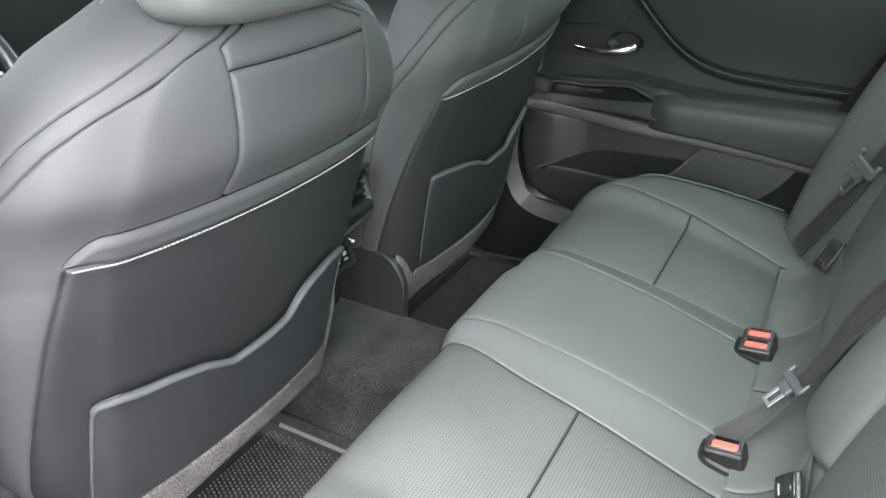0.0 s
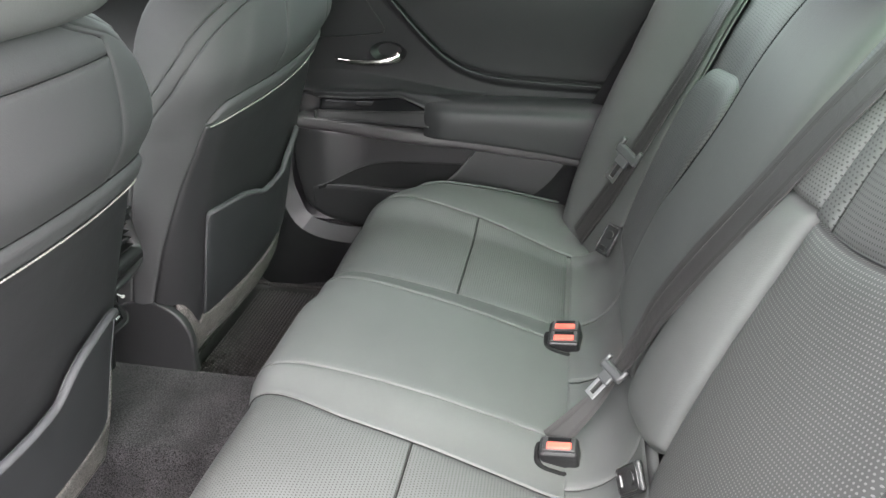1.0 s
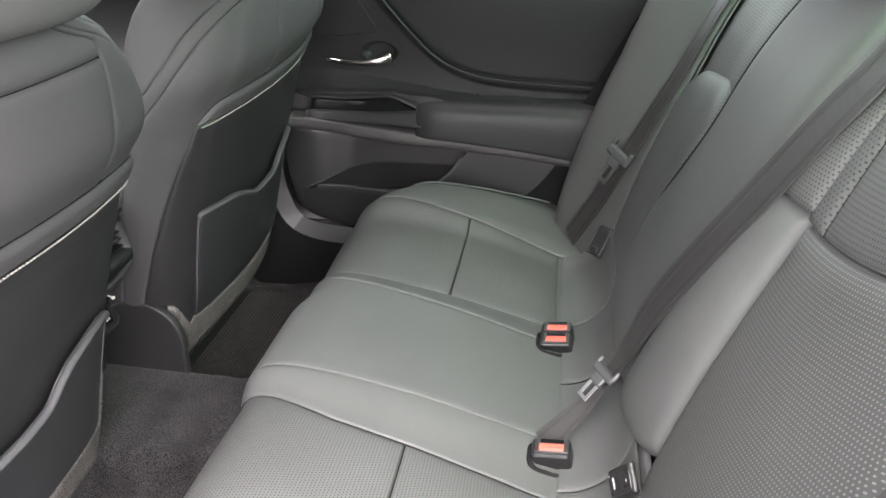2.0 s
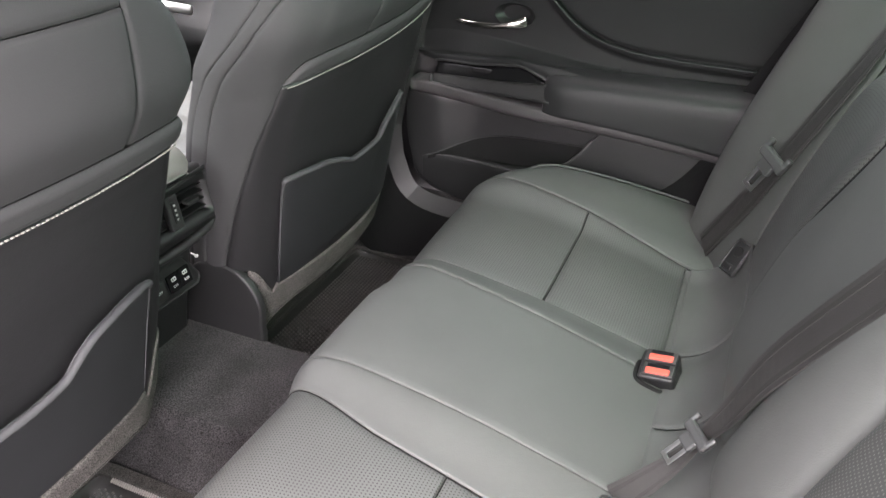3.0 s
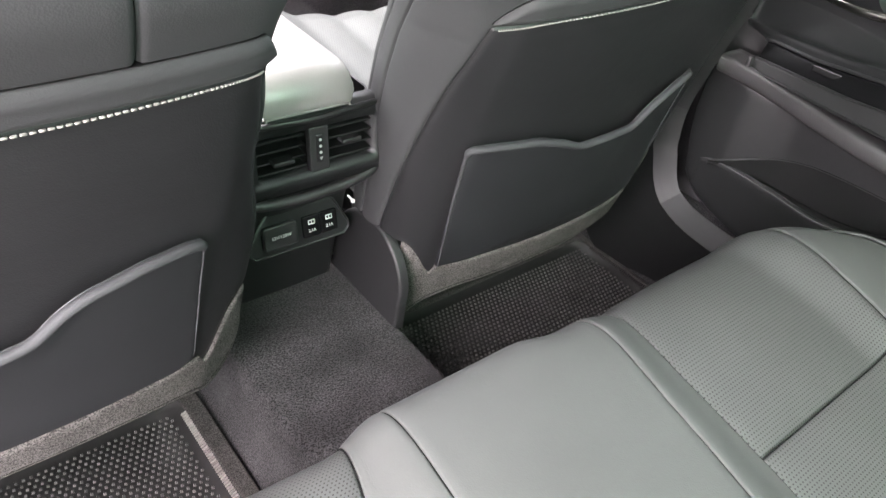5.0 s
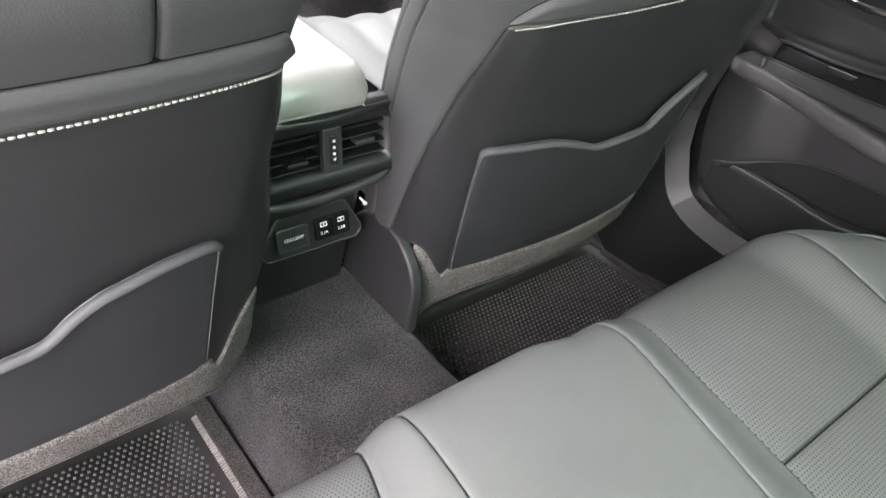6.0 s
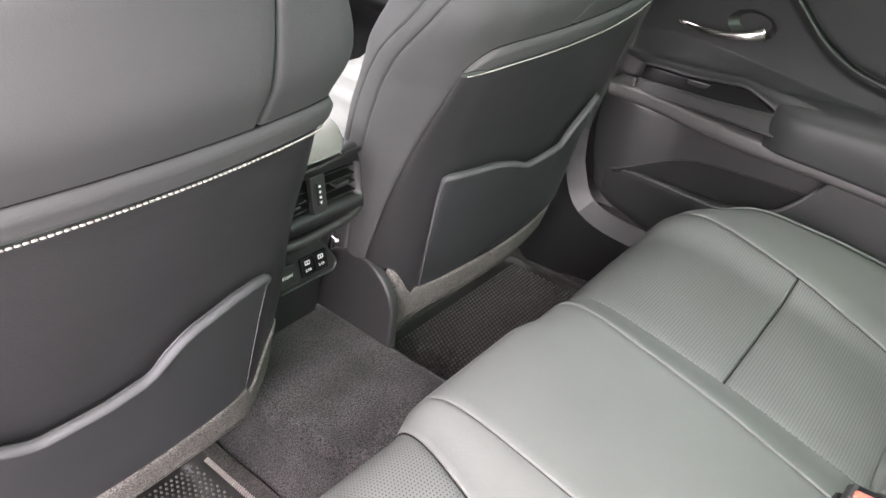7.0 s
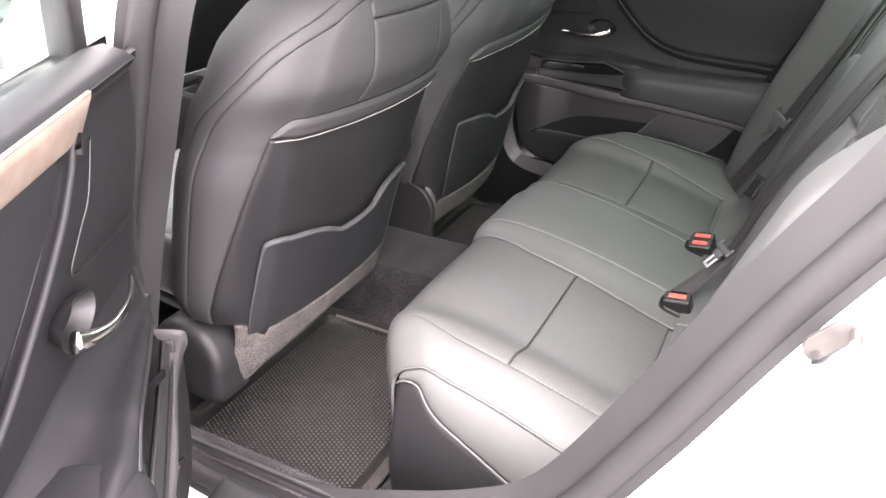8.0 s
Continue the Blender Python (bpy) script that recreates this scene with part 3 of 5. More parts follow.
def front_seat(x0, y0, zb, slope, zs, left, right, corners, lip, pocket_foot, skirt_foot, cover, label):
    """left, right: the pocket's side edges (foot, top) in section numbers; corners: height of the hem at both corners; lip, pocket_foot, skirt_foot: knots (section number, height)."""
    seat = thing("front_seat", (x0, 0.5, 0.04), label, "car seat", group="front seats")

    def surf(idx, z, off=0.0):
        """A point of the seat's outside, lifted by off along its normal."""
        p = seat_section(idx, z, x0, slope, y0)
        if np.ndim(off) == 0 and off == 0.0:
            return p
        a = seat_section(idx + 0.04, z, x0, slope, y0) - seat_section(idx - 0.04, z, x0, slope, y0)
        b = seat_section(idx, z + 0.004, x0, slope, y0) - seat_section(idx, z - 0.004, x0, slope, y0)
        n = np.cross(a, b)
        n /= np.maximum(np.linalg.norm(n, axis=-1, keepdims=True), 1e-9)
        return p + n * np.asarray(off)[..., None]

    def patch(lo, hi, z0, z1, off=0.0):
        def F(U, V):
            z = z0 + (z1 - z0) * V
            l = lo(z) if callable(lo) else lo
            h = hi(z) if callable(hi) else hi
            return surf(l + (h - l) * U, z, off)
        return F

    def shell_edge(z):
        """Where the seam between back panel and side runs."""
        return np.interp(z, [0.16, 0.33, 0.42, 0.50, 0.58, zs - 0.002, zs + 0.005, zs + 0.022, 0.72], [4.9, 4.75, 4.45, 4.12, 3.78, 3.46, 3.1, 1.0, 1.0])


    def line_two(z):
        return knots([0.16, 0.57, 0.64, 0.74, 0.785, 0.813, 0.84, 0.86, 0.885], [5.55, 5.5, 5.45, 4.9, 4.2, 3.4, 2.2, 1.5, 1.15], z)

    def line_one(z):
        return line_two(z) + knots([0.16, 0.60, 0.74, 0.80, 0.855, 0.885], [0.75, 0.7, 0.5, 0.75, 1.5, 1.2], z)

    def rib(z, side):
        """The two upright seams of the upper back."""
        c = knots(ZK, CK, z)
        return np.minimum(1 + ((0.097 if side < 0 else 0.120 + 0.008 * sstep((0.76 - z) / 0.08)) / c - 0.45) / 0.40, line_two(z) - 0.3)

    def inner_edge(z, side):
        return np.where(z > zs + 0.022, rib(z, side), np.clip(shell_edge(z), 1.0, 5))

    def foot(idx):
        """Lower hem of the covers: behind the felt in the middle, higher at the corners."""
        return zb + 0.045 + (np.where(idx < 0, corners[0], corners[1]) - zb - 0.045) * sstep((np.abs(idx) - 1.9) / 1.9)

    def lower(U, V):
        top = zs - 0.002
        e = shell_edge(np.full_like(V, 0.3) + 0.35 * V)
        idx = e * (2 * U - 1)
        f = foot(idx)
        z = f + (top - f) * V
        return surf(np.clip(shell_edge(z), 3.2, 5) * (2 * U - 1), z)
    panel("lower_back", lower, SHELL, seat, 56, 46, groove=0.0035, w=0.006, label="smooth black vinyl back panel")

    def band(U, V):
        idx = -3.5 + 7.0 * U
        d = np.clip((3.5 - np.abs(idx)) / 0.8, 0, 1)
        return surf(idx, zs + 0.003 * (1 - d) + (0.0015 + 0.0300 * (1 - (1 - d) ** 2)) * V)
    panel("stitched_band", band, SEATSHADE, seat, 90, 14, groove=0.007, w=0.010, lift=0.008)
    # single stitches along the seam
    V, F = [], []
    for sk in range(126):
        e = (-3.36 + (6.25 if x0 < 0 else 6.5) * (sk + np.array([0.10, 0.90])) / 126)
        q = surf(e, np.full(2, zs - 0.0012), 0.0048)
        d = (q[1] - q[0]) * 0.12
        k = len(V)
        for pt, r in ((q[0], 0.0006), (q[0] + d, 0.0012), (q[1] - d, 0.0012), (q[1], 0.0006)):
            V += [tuple(pt + np.array([0, r * math.cos(t), r * math.sin(t)])) for t in (0.5, 2.07, 3.64, 5.21)]
        for g in range(3):
            F += [[k + 4 * g + j, k + 4 * g + (j + 1) % 4, k + 4 * g + 4 + (j + 1) % 4, k + 4 * g + 4 + j] for j in range(4)]
        F += [[k + 3, k + 2, k + 1, k], [k + 12, k + 13, k + 14, k + 15]]
    tagged(link("stitching", V, F, THREAD, seat, "pale grey contrast stitching"), kind="stuff")
    panel("upper_back", patch(lambda z: -rib(z, -1), lambda z: rib(z, 1), zs + 0.026, 0.826), SEATSHADE, seat, 26, 24, groove=0.004, w=0.006)
    panel("upper_back", patch(lambda z: -rib(z, -1), lambda z: rib(z, 1), 0.827, 0.884), SEATSHADE, seat, 26, 18, groove=0.004, w=0.006)
    for s in (-1, 1):
        fl = s < 0

        def wrap(U, V, s=s):
            z0 = foot(np.full_like(U, s * 4.6))
            z = z0 + (0.868 - z0) * V
            l, h = inner_edge(z, s), line_two(z)
            return surf(s * (l + (h - l) * U), z)
        panel("side_bolster", wrap, SEATSHADE, seat, 26, 110, flip=fl, groove=0.003, w=0.005)
        panel("side_bolster", patch(lambda z: s * line_two(z), lambda z: s * line_one(z), zb, 0.875), SEATSHADE, seat, 12, 60, flip=fl, groove=0.003, w=0.005)
        panel("side_bolster", patch(lambda z: s * line_one(z), s * 7.4, zb, 0.883), SEATSHADE, seat, 22, 60, flip=fl, groove=0.002, w=0.004)
        panel("front_face", patch(s * 7.4, s * 9.0, zb, 0.884), PERF, seat, 16, 50, flip=fl, groove=0.003, w=0.01)
    headrest_parts(seat, x0, y0 + 0.122, 0.948, 0.140, 0.088, -8)

    # map pocket: a stiff board with a kinked lip, standing off the back towards its lip
    lx, lz = np.array(lip).T
    soft = np.linspace(-0.07, 0.07, 9)

    def lip_z(idx):
        return np.mean([np.interp(idx + d, lx, lz) for d in soft], axis=0)

    def board(U, V):
        l, r = left[0] + (left[1] - left[0]) * V, right[0] + (right[1] - right[0]) * V
        idx = l + (r - l) * U
        f = np.interp(idx, *np.array(pocket_foot).T)
        z = f + (lip_z(idx) - f) * V
        return surf(idx, z, 0.006 + 0.010 * np.sin(np.pi * np.clip(U, 0.0, 1)) ** 0.5 * V ** 1.5)
    pocket = panel("map_pocket", board, BOARD, seat, 90, 26, groove=0.003, w=0.004, thick=0.006, label="stiff dark map pocket board with kinked lip")
    rim = np.vstack([board(np.full(20, 0.006), np.linspace(0.02, 0.95, 20)), board(np.linspace(0.012, 0.99, 90), np.full(90, 0.99)), board(np.full(14, 0.994), np.linspace(0.95, 0.02, 14))])
    for _ in range(2):
        rim[1:-1] = (rim[:-2] + 2 * rim[1:-1] + rim[2:]) / 4
    sweep("lip", rim, ring(0.0048, 0.0050, 10), LIPROLL, pocket, scale=np.concatenate([np.linspace(0.3, 0.6, 20), np.full(90, 1.0), np.linspace(0.3, 0.12, 14)]), up=(0, -1, 0.2))

    # felt skirt under the pocket, wrapped round the corners
    def flap(U, V):
        idx = (-3.95 if x0 < 0 else -3.85) + (7.9 if x0 < 0 else 7.8) * U
        lo = np.mean([np.interp(idx + d, *np.array(skirt_foot).T) for d in soft * 3], axis=0)
        hi = foot(idx) + 0.004 + 0.018 * (np.abs(idx) < 2.2)
        return surf(idx, lo + (hi - lo) * V)
    panel("felt_skirt", flap, FELT, seat, 70, 18, groove=0.004, w=0.006, thick=0.006, lift=0.0035, label="grey felt skirt under the seat back")
    hem = flap(np.linspace(0.04, 0.96, 90), np.full(90, 0.16))
    sweep("hem", hem + (0, -0.004, 0), ring(0.0007, 0.0007, 5), BINDING, seat)

    # recliner cover: a flat face with a rolled rim, round above and straight below
    fx, fy, fz, rad, deep, roll = cover
    th = np.linspace(radians(-12), radians(180), 40)
    line = [(fy - rad * math.cos(a), fz + rad * math.sin(a)) for a in th] + [(fy + rad, fz - 0.03), (fy + rad, fz - 0.07), (fy, fz - 0.075), (fy - 0.90 * rad, fz - 0.07)]
    out = cr(np.array(line + line[:1]), np.linspace(0, 1, 121))[:-1]
    mid = np.array([fy, fz - 0.01])
    V, F = [], []
    steps = [(0.0, deep), (0.0, roll), (0.12 * roll, 0.55 * roll), (0.4 * roll, 0.2 * roll), (0.8 * roll, 0.03 * roll), (1.3 * roll, 0.0), (1.6 * roll, 0.0)]
    for inset, d in steps:
        v = mid - out
        v /= np.linalg.norm(v, axis=1, keepdims=True)
        q = out + v * inset
        V += [(fx + d, a, b) for a, b in q]
    n = len(out)
    for k in range(len(steps) - 1):
        F += [[k * n + j, k * n + (j + 1) % n, (k + 1) * n + (j + 1) % n, (k + 1) * n + j] for j in range(n)]
    V.append((fx, *mid))
    F += [[(len(steps) - 1) * n + j, (len(steps) - 1) * n + (j + 1) % n, len(V) - 1] for j in range(n)]
    link("recliner_cover", V, F, COVER, seat, "smooth black plastic recliner cover")

    # seat cushion, seen between the backs
    def cush(U, V):
        sx = -0.225 + 0.45 * U
        y = 0.34 + 0.43 * V
        z = 0.375 + 0.05 * V + 0.04 * (np.abs(sx) / 0.225) ** 3 + 0.006 * np.abs(np.sin(np.pi * sx / 0.075)) - 0.10 * sstep((np.abs(sx) - 0.19) / 0.035) - 0.1 * sstep((V - 0.9) / 0.1)
        return np.stack([x0 + sx, y, z], -1)
    panel("seat_cushion", cush, PERF, seat, 60, 24, groove=0.004, thick=0.03)
    block("seat_base", (0.40, 0.42, 0.12), pose(x0, 0.60, 0.16), PLASTIC, seat, bevel=0.02)
    return seat


front_seat(-0.348, 0.0, 0.232, -0.005, 0.6630, (-3.34, -3.12), (1.95, 1.97), (0.320, 0.352),
           [(-3.3, 0.481), (-2.9, 0.490), (-2.3, 0.494), (-1.5, 0.487), (-1.0, 0.475), (-0.6, 0.454), (0.0, 0.455), (0.42, 0.461), (0.57, 0.480), (0.80, 0.494), (1.3, 0.502), (1.7, 0.500), (2.1, 0.487)],
           [(-3.4, 0.300), (0, 0.306), (1.3, 0.304), (1.7, 0.302), (2.0, 0.315)],
           [(-4, 0.165), (-3.6, 0.168), (-2, 0.215), (-0.6, 0.246), (0.1, 0.252), (1.0, 0.246), (1.6, 0.236), (2.6, 0.212), (3.2, 0.212), (3.6, 0.236), (3.95, 0.300)],
           (-0.634, 0.36, 0.236, 0.080, 0.075, 0.020), "black leather driver seat with map pocket and pale stitching")
front_seat(0.388, 0.018, 0.198, 0.022, 0.664, (-2.14, -2.66), (1.95, 1.40), (0.306, 0.320),
           [(-2.8, 0.476), (-2.5, 0.485), (-2.0, 0.489), (-1.3, 0.489), (-0.85, 0.477), (-0.52, 0.462), (0.0, 0.464), (0.45, 0.466), (0.57, 0.488), (0.78, 0.503), (1.1, 0.520), (1.5, 0.53)],
           [(-2.2, 0.266), (-1.5, 0.268), (-0.6, 0.284), (0.3, 0.290), (1.5, 0.280), (2.0, 0.290)],
           [(-4, 0.17), (-3.4, 0.145), (-2.75, 0.146), (-2.25, 0.178), (-1.5, 0.199), (0, 0.204), (1.0, 0.205), (2.2, 0.206), (2.8, 0.210), (3.2, 0.232), (3.6, 0.275), (4.0, 0.318)],
           (0.128, 0.337, 0.240, 0.081, 0.014, 0.005), "black leather front passenger seat with map pocket and pale stitching")

# ---- doors ----
def sweep_z(y):
    """The moulded line that drops from the window ledge and runs back along the door."""
    return knots([-0.60, -0.46, -0.30, -0.19, -0.12, -0.065, -0.01, 0.04, 0.075, 0.10, 0.33], [0.581, 0.580, 0.581, 0.586, 0.602, 0.632, 0.684, 0.74, 0.785, 0.828, 0.836], y)


def rear_door(s, label):
    """s: +1 for the far side, -1 for the near side. Built closed; y runs forward."""
    door = thing("rear_door", (s * 0.80, 0.31, 0.16), label, "car door", group="rear doors")
    fl = s < 0

    def wallx(z):
        return 0.800 - 0.025 * sstep((z - 0.58) / 0.2)

    def add(name, F, m, **k):
        kw = dict(groove=0.004, w=0.01)
        kw.update(k)
        flip = kw.pop("rev", False) != fl
        par = kw.pop("par", door)
        return panel(name, lambda U, V: F(U, V) * np.array([s, 1, 1]), m, par, flip=flip, **kw)

    def between(y0, y1, zb, zt, xf):
        def F(U, V):
            y = y0 + (y1 - y0) * U
            b, t = zb(y), zt(y)
            z = b + (t - b) * V
            return np.stack([xf(y, z), y, z], -1)
        return F
    c = lambda v: (lambda y: v + 0 * y)
    # handle side, below and ahead of the moulded line
    add("handle_panel", between(0.28, -0.60, c(0.535), sweep_z, lambda y, z: wallx(z) - 0.012 * sstep((sweep_z(y) - z) / -0.02 + 1)), DOORV, nu=70, nv=26)
    # upper insert
    add("upper_insert", between(0.085, -0.62, lambda y: sweep_z(y) + 0.004, c(0.79), lambda y, z: wallx(z) + 0.001 - 0.004 * sstep((z - 0.7) / 0.1)), DOORV, nu=60, nv=26, label="soft black upper door insert")
    line = np.array([(wallx(sweep_z(y)) - 0.008, y, sweep_z(y)) for y in np.linspace(0.118, -0.60, 80)]) * (s, 1, 1)
    sweep("moulding", line, ring(0.0035, 0.0045, 10), DOORV, door, up=(1, 0, 0))
    # wood strip and window ledge
    add("wood_trim", between(0.105, -0.60, c(0.792), c(0.838), lambda y, z: 0.768 - 0.02 * (z - 0.79) / 0.05), WOOD, nu=30, nv=8, groove=0.003, label="tan wood trim strip")
    add("window_ledge", lambda U, V: np.stack([0.752 + 0.06 * V, 0.235 - 0.83 * U, 0.842 + 0.012 * np.sin(np.pi * V)], -1), DOORV, nu=30, nv=10, thick=0.02)
    add("door_board", between(0.33, -0.64, c(0.14), c(0.84), lambda y, z: 0.815 + 0 * y), SLAT, nu=8, nv=8, groove=0.0, thick=0.02)
    # armrest pad
    def pad(U, V):
        y = -0.044 - 0.526 * U
        sec = cr([(0.792, 0.540), (0.748, 0.548), (0.708, 0.547), (0.688, 0.536), (0.679, 0.514), (0.677, 0.472)], V)
        front = 1 - sstep(U / 0.10)
        foot = knots([0, 0.45, 0.7, 1.0], [0.474, 0.472, 0.457, 0.428], (0.272 - y) / 0.8) - 0.004
        return np.stack([sec[..., 0] + 0.015 * U + 0.013 * front ** 2 * sstep(V / 0.3), y, sec[..., 1] + 0.016 * U * (1 - V) + (foot - 0.472) * sstep((0.53 - sec[..., 1]) / 0.058)], -1)
    add("armrest_pad", pad, DOORV, nu=34, nv=26, rev=True, groove=0.003, w=0.006, thick=0.02, label="padded black door armrest")
    # rail under switch panel and pad
    def rail(U, V):
        y = 0.272 - 0.80 * U
        z0 = knots([0, 0.45, 0.7, 1.0], [0.474, 0.472, 0.457, 0.428], U)
        x0 = 0.752 - 0.064 * sstep(U / 0.42) + 0.03 * U * U
        sec = cr([(0.05, 0.004), (0.006, 0.003), (-0.002, -0.006), (0.004, -0.026), (0.05, -0.036)], V)
        return np.stack([x0 + sec[..., 0], y, z0 + sec[..., 1]], -1)
    add("armrest_rail", rail, RAIL, nu=50, nv=16, rev=True, groove=0.0, thick=0.01)
    # switch panel: gloss face with a sloping rear tip, a satin tray below it and a rim round both
    def sx(y):
        return 0.765 - 0.065 * (0.22 - y) / 0.265

    def face_top(y):
        return np.interp(y, [-0.045, -0.038, 0.008, 0.024, 0.04, 0.13, 0.205, 0.220], [0.5255, 0.529, 0.5425, 0.5435, 0.5405, 0.5255, 0.5195, 0.516])

    def face_foot(y):
        return np.interp(y, [-0.045, 0.06, 0.220], [0.5245, 0.509, 0.493])

    def swface(U, V):
        y = 0.220 - 0.265 * U
        z = face_foot(y) + (face_top(y) - face_foot(y)) * V
        return np.stack([sx(y) + 0.012 * V, y, z], -1)

    def tray(U, V):
        y = 0.229 - 0.286 * U
        lo = 0.472 + 0.020 * U
        hi = face_foot(y) - 0.001
        return np.stack([sx(y) - 0.010 + 0.008 * V, y, lo + (hi - lo) * V], -1)
    sw = add("switch_panel", tray, GREYPL, nu=40, nv=14, groove=0.002, w=0.004, thick=0.02)
    add("switch_face", swface, GLOSS, nu=60, nv=12, groove=0.001, w=0.003, thick=0.012, par=sw, label="gloss black switch face")
    ys = np.linspace(0.222, -0.047, 70)
    topl = np.stack([sx(ys) + 0.008, ys, face_top(ys) + 0.003], 1) * (s, 1, 1)
    sweep("trim", topl, ring(0.0026, 0.0032, 8), GREYPL, sw, up=(1, 0, 0))
    botl = np.stack([sx(ys) - 0.003, ys, face_foot(ys) - 0.0005], 1) * (s, 1, 1)
    sweep("trim", botl, ring(0.0016, 0.0016, 8), GREYPL, sw, up=(1, 0, 0))
    edge = (tray(np.linspace(0, 1, 40), np.full(40, 0.0)) - (0.001, 0, -0.001)) * (s, 1, 1)
    sweep("trim", edge, ring(0.0022, 0.0022, 8), PLASTIC, sw, up=(1, 0, 0))
    block("trim_tip", (0.012, 0.008, 0.018), pose(s * 0.757, 0.226, 0.484), GREYPL, sw, bevel=0.003)
    block("switch", (0.004, 0.046, 0.010), pose(s * 0.7365, 0.100, 0.523, s * 3, 0, s * 14), GLOSS, sw, bevel=0.002)

    def arm_top(U, V):
        y = 0.268 - 0.440 * U
        yc = np.clip(y, -0.047, 0.222)
        fz = face_top(yc) + 0.004
        gone = sstep((y - 0.222) / 0.035)
        foot = np.stack([(sx(yc) + 0.008) * (1 - gone) + 0.790 * gone, y, fz], -1)
        top = np.maximum(foot[..., 2] + 0.013, np.interp(y, [-0.17, -0.06, 0.03, 0.24], [0.540, 0.558, 0.556, 0.532]))
        roll = np.stack([foot[..., 0] + 0.010 * (1 - gone), y, top], -1)
        head = np.stack([0.802 + 0 * y, y, 0.592 - 0.042 * sstep((U - 0.1) / 0.9)], -1)
        t = np.clip(V / 0.3, 0, 1)[..., None]
        low = foot * (1 - t) + roll * t + np.stack([-0.005 * np.sin(np.pi * t[..., 0]), 0 * y, 0.004 * np.sin(np.pi * t[..., 0])], -1)
        q = np.clip((V - 0.3) / 0.7, 0, 1)[..., None]
        high = roll * (1 - q) + head * q + np.stack([0 * y, 0 * y, -0.016 * np.sin(np.pi * q[..., 0])], -1)
        return np.where(V[..., None] < 0.3, low, high)
    add("armrest_top", arm_top, DOORV, nu=44, nv=16, groove=0.0)
    # lower panel with map bin, flush block behind it
    def low_b(y):
        return knots([-0.62, -0.1, 0.06, 0.137, 0.20, 0.245, 0.270, 0.288], [0.175, 0.178, 0.188, 0.200, 0.213, 0.235, 0.270, 0.375], y)
    def panel_x(y):
        return 0.788 - 0.026 * sstep((y - 0.12) / 0.10)
    add("lower_panel", between(0.287, -0.62, low_b, lambda y: 0.450 - 0.052 * np.clip((0.272 - y) / 0.8, 0, 1), lambda y, z: panel_x(y)), PLASTIC, nu=70, nv=30, groove=0.004, w=0.008, thick=0.02)

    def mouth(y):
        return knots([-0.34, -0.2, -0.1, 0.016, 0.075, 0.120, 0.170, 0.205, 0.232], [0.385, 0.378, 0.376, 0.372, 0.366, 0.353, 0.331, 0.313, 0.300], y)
    def lip_z(y):
        return knots([-0.62, -0.30, -0.172, -0.150, -0.125, -0.095, -0.05, 0.016, 0.118, 0.225, 0.245], [0.424, 0.440, 0.442, 0.420, 0.382, 0.350, 0.328, 0.315, 0.312, 0.304, 0.296], y)
    # Dark sheet behind the lip paints the shade of the bin recess.
    add("bin_shade", between(0.230, -0.34, lambda y: np.minimum(lip_z(y) - 0.012, mouth(y) - 0.004), mouth, lambda y, z: panel_x(y) - 0.003), SHADEFELT, nu=50, nv=12, groove=0.002, w=0.004, thick=0.004, label="door bin recess coloured dark for its shade")

    def pocket(U, V):
        y = 0.245 - 0.865 * U
        foot = low_b(y) + 0.006
        z = foot + (lip_z(y) - foot) * V
        return np.stack([0.7605 - 0.029 * sstep((0.245 - y) / 0.26) + 0.014 * (1 - V) * sstep((y + 0.3) / 0.3) * (1 - sstep((y - 0.04) / 0.16)), y, z], -1)
    add("map_bin", pocket, PLASTIC, nu=110, nv=18, groove=0.002, w=0.005, thick=0.012, label="moulded black door bin")
    ay = np.linspace(0.228, -0.15, 50)
    arc = np.stack([panel_x(ay) - 0.004, ay, mouth(ay)], 1) * (s, 1, 1)
    sweep("crease", arc, ring(0.0013, 0.0010, 6), GREYPL, door, up=(1, 0, 0), scale=np.linspace(1.0, 0.3, 50))
    # Lip takes the paler rail grey, painting the highlight along its edge.
    lip = (pocket(np.linspace(0.0, 0.452, 60), np.ones(60)) + (0.003, 0, -0.001)) * (s, 1, 1)
    sweep("bin_lip", lip, ring(0.0036, 0.0036, 8), RAIL, door, up=(1, 0, 0), scale=np.linspace(0.5, 1, 60))
    # pull handle in its bowl
    def bowl(U, V):
        th = 2 * np.pi * V
        r = U
        return np.stack([0.791 + 0.03 * (1 - r ** 2), 0.055 + 0.042 * r * np.cos(th), 0.632 + 0.024 * r * np.sin(th)], -1)
    a, b = np.meshgrid(np.linspace(0.02, 1, 8), np.linspace(0, 1, 40), indexing="ij")
    link("handle_bowl", (bowl(a, b) * (s, 1, 1)).reshape(-1, 3) - (s * 0.012, 0, 0), grid_faces(8, 40, not fl), PLASTIC, door)
    hp = cr([(0.772, 0.178, 0.611), (0.760, 0.135, 0.609), (0.758, 0.085, 0.611), (0.764, 0.05, 0.617), (0.775, 0.028, 0.624)], np.linspace(0, 1, 24)) * (s, 1, 1)
    sweep("handle", hp, ring(0.005, 0.009, 10), CHROME, door, "polished metal pull handle", scale=np.interp(np.linspace(0, 1, 24), [0, 0.1, 0.6, 1], [0.45, 0.6, 0.8, 1.35]))
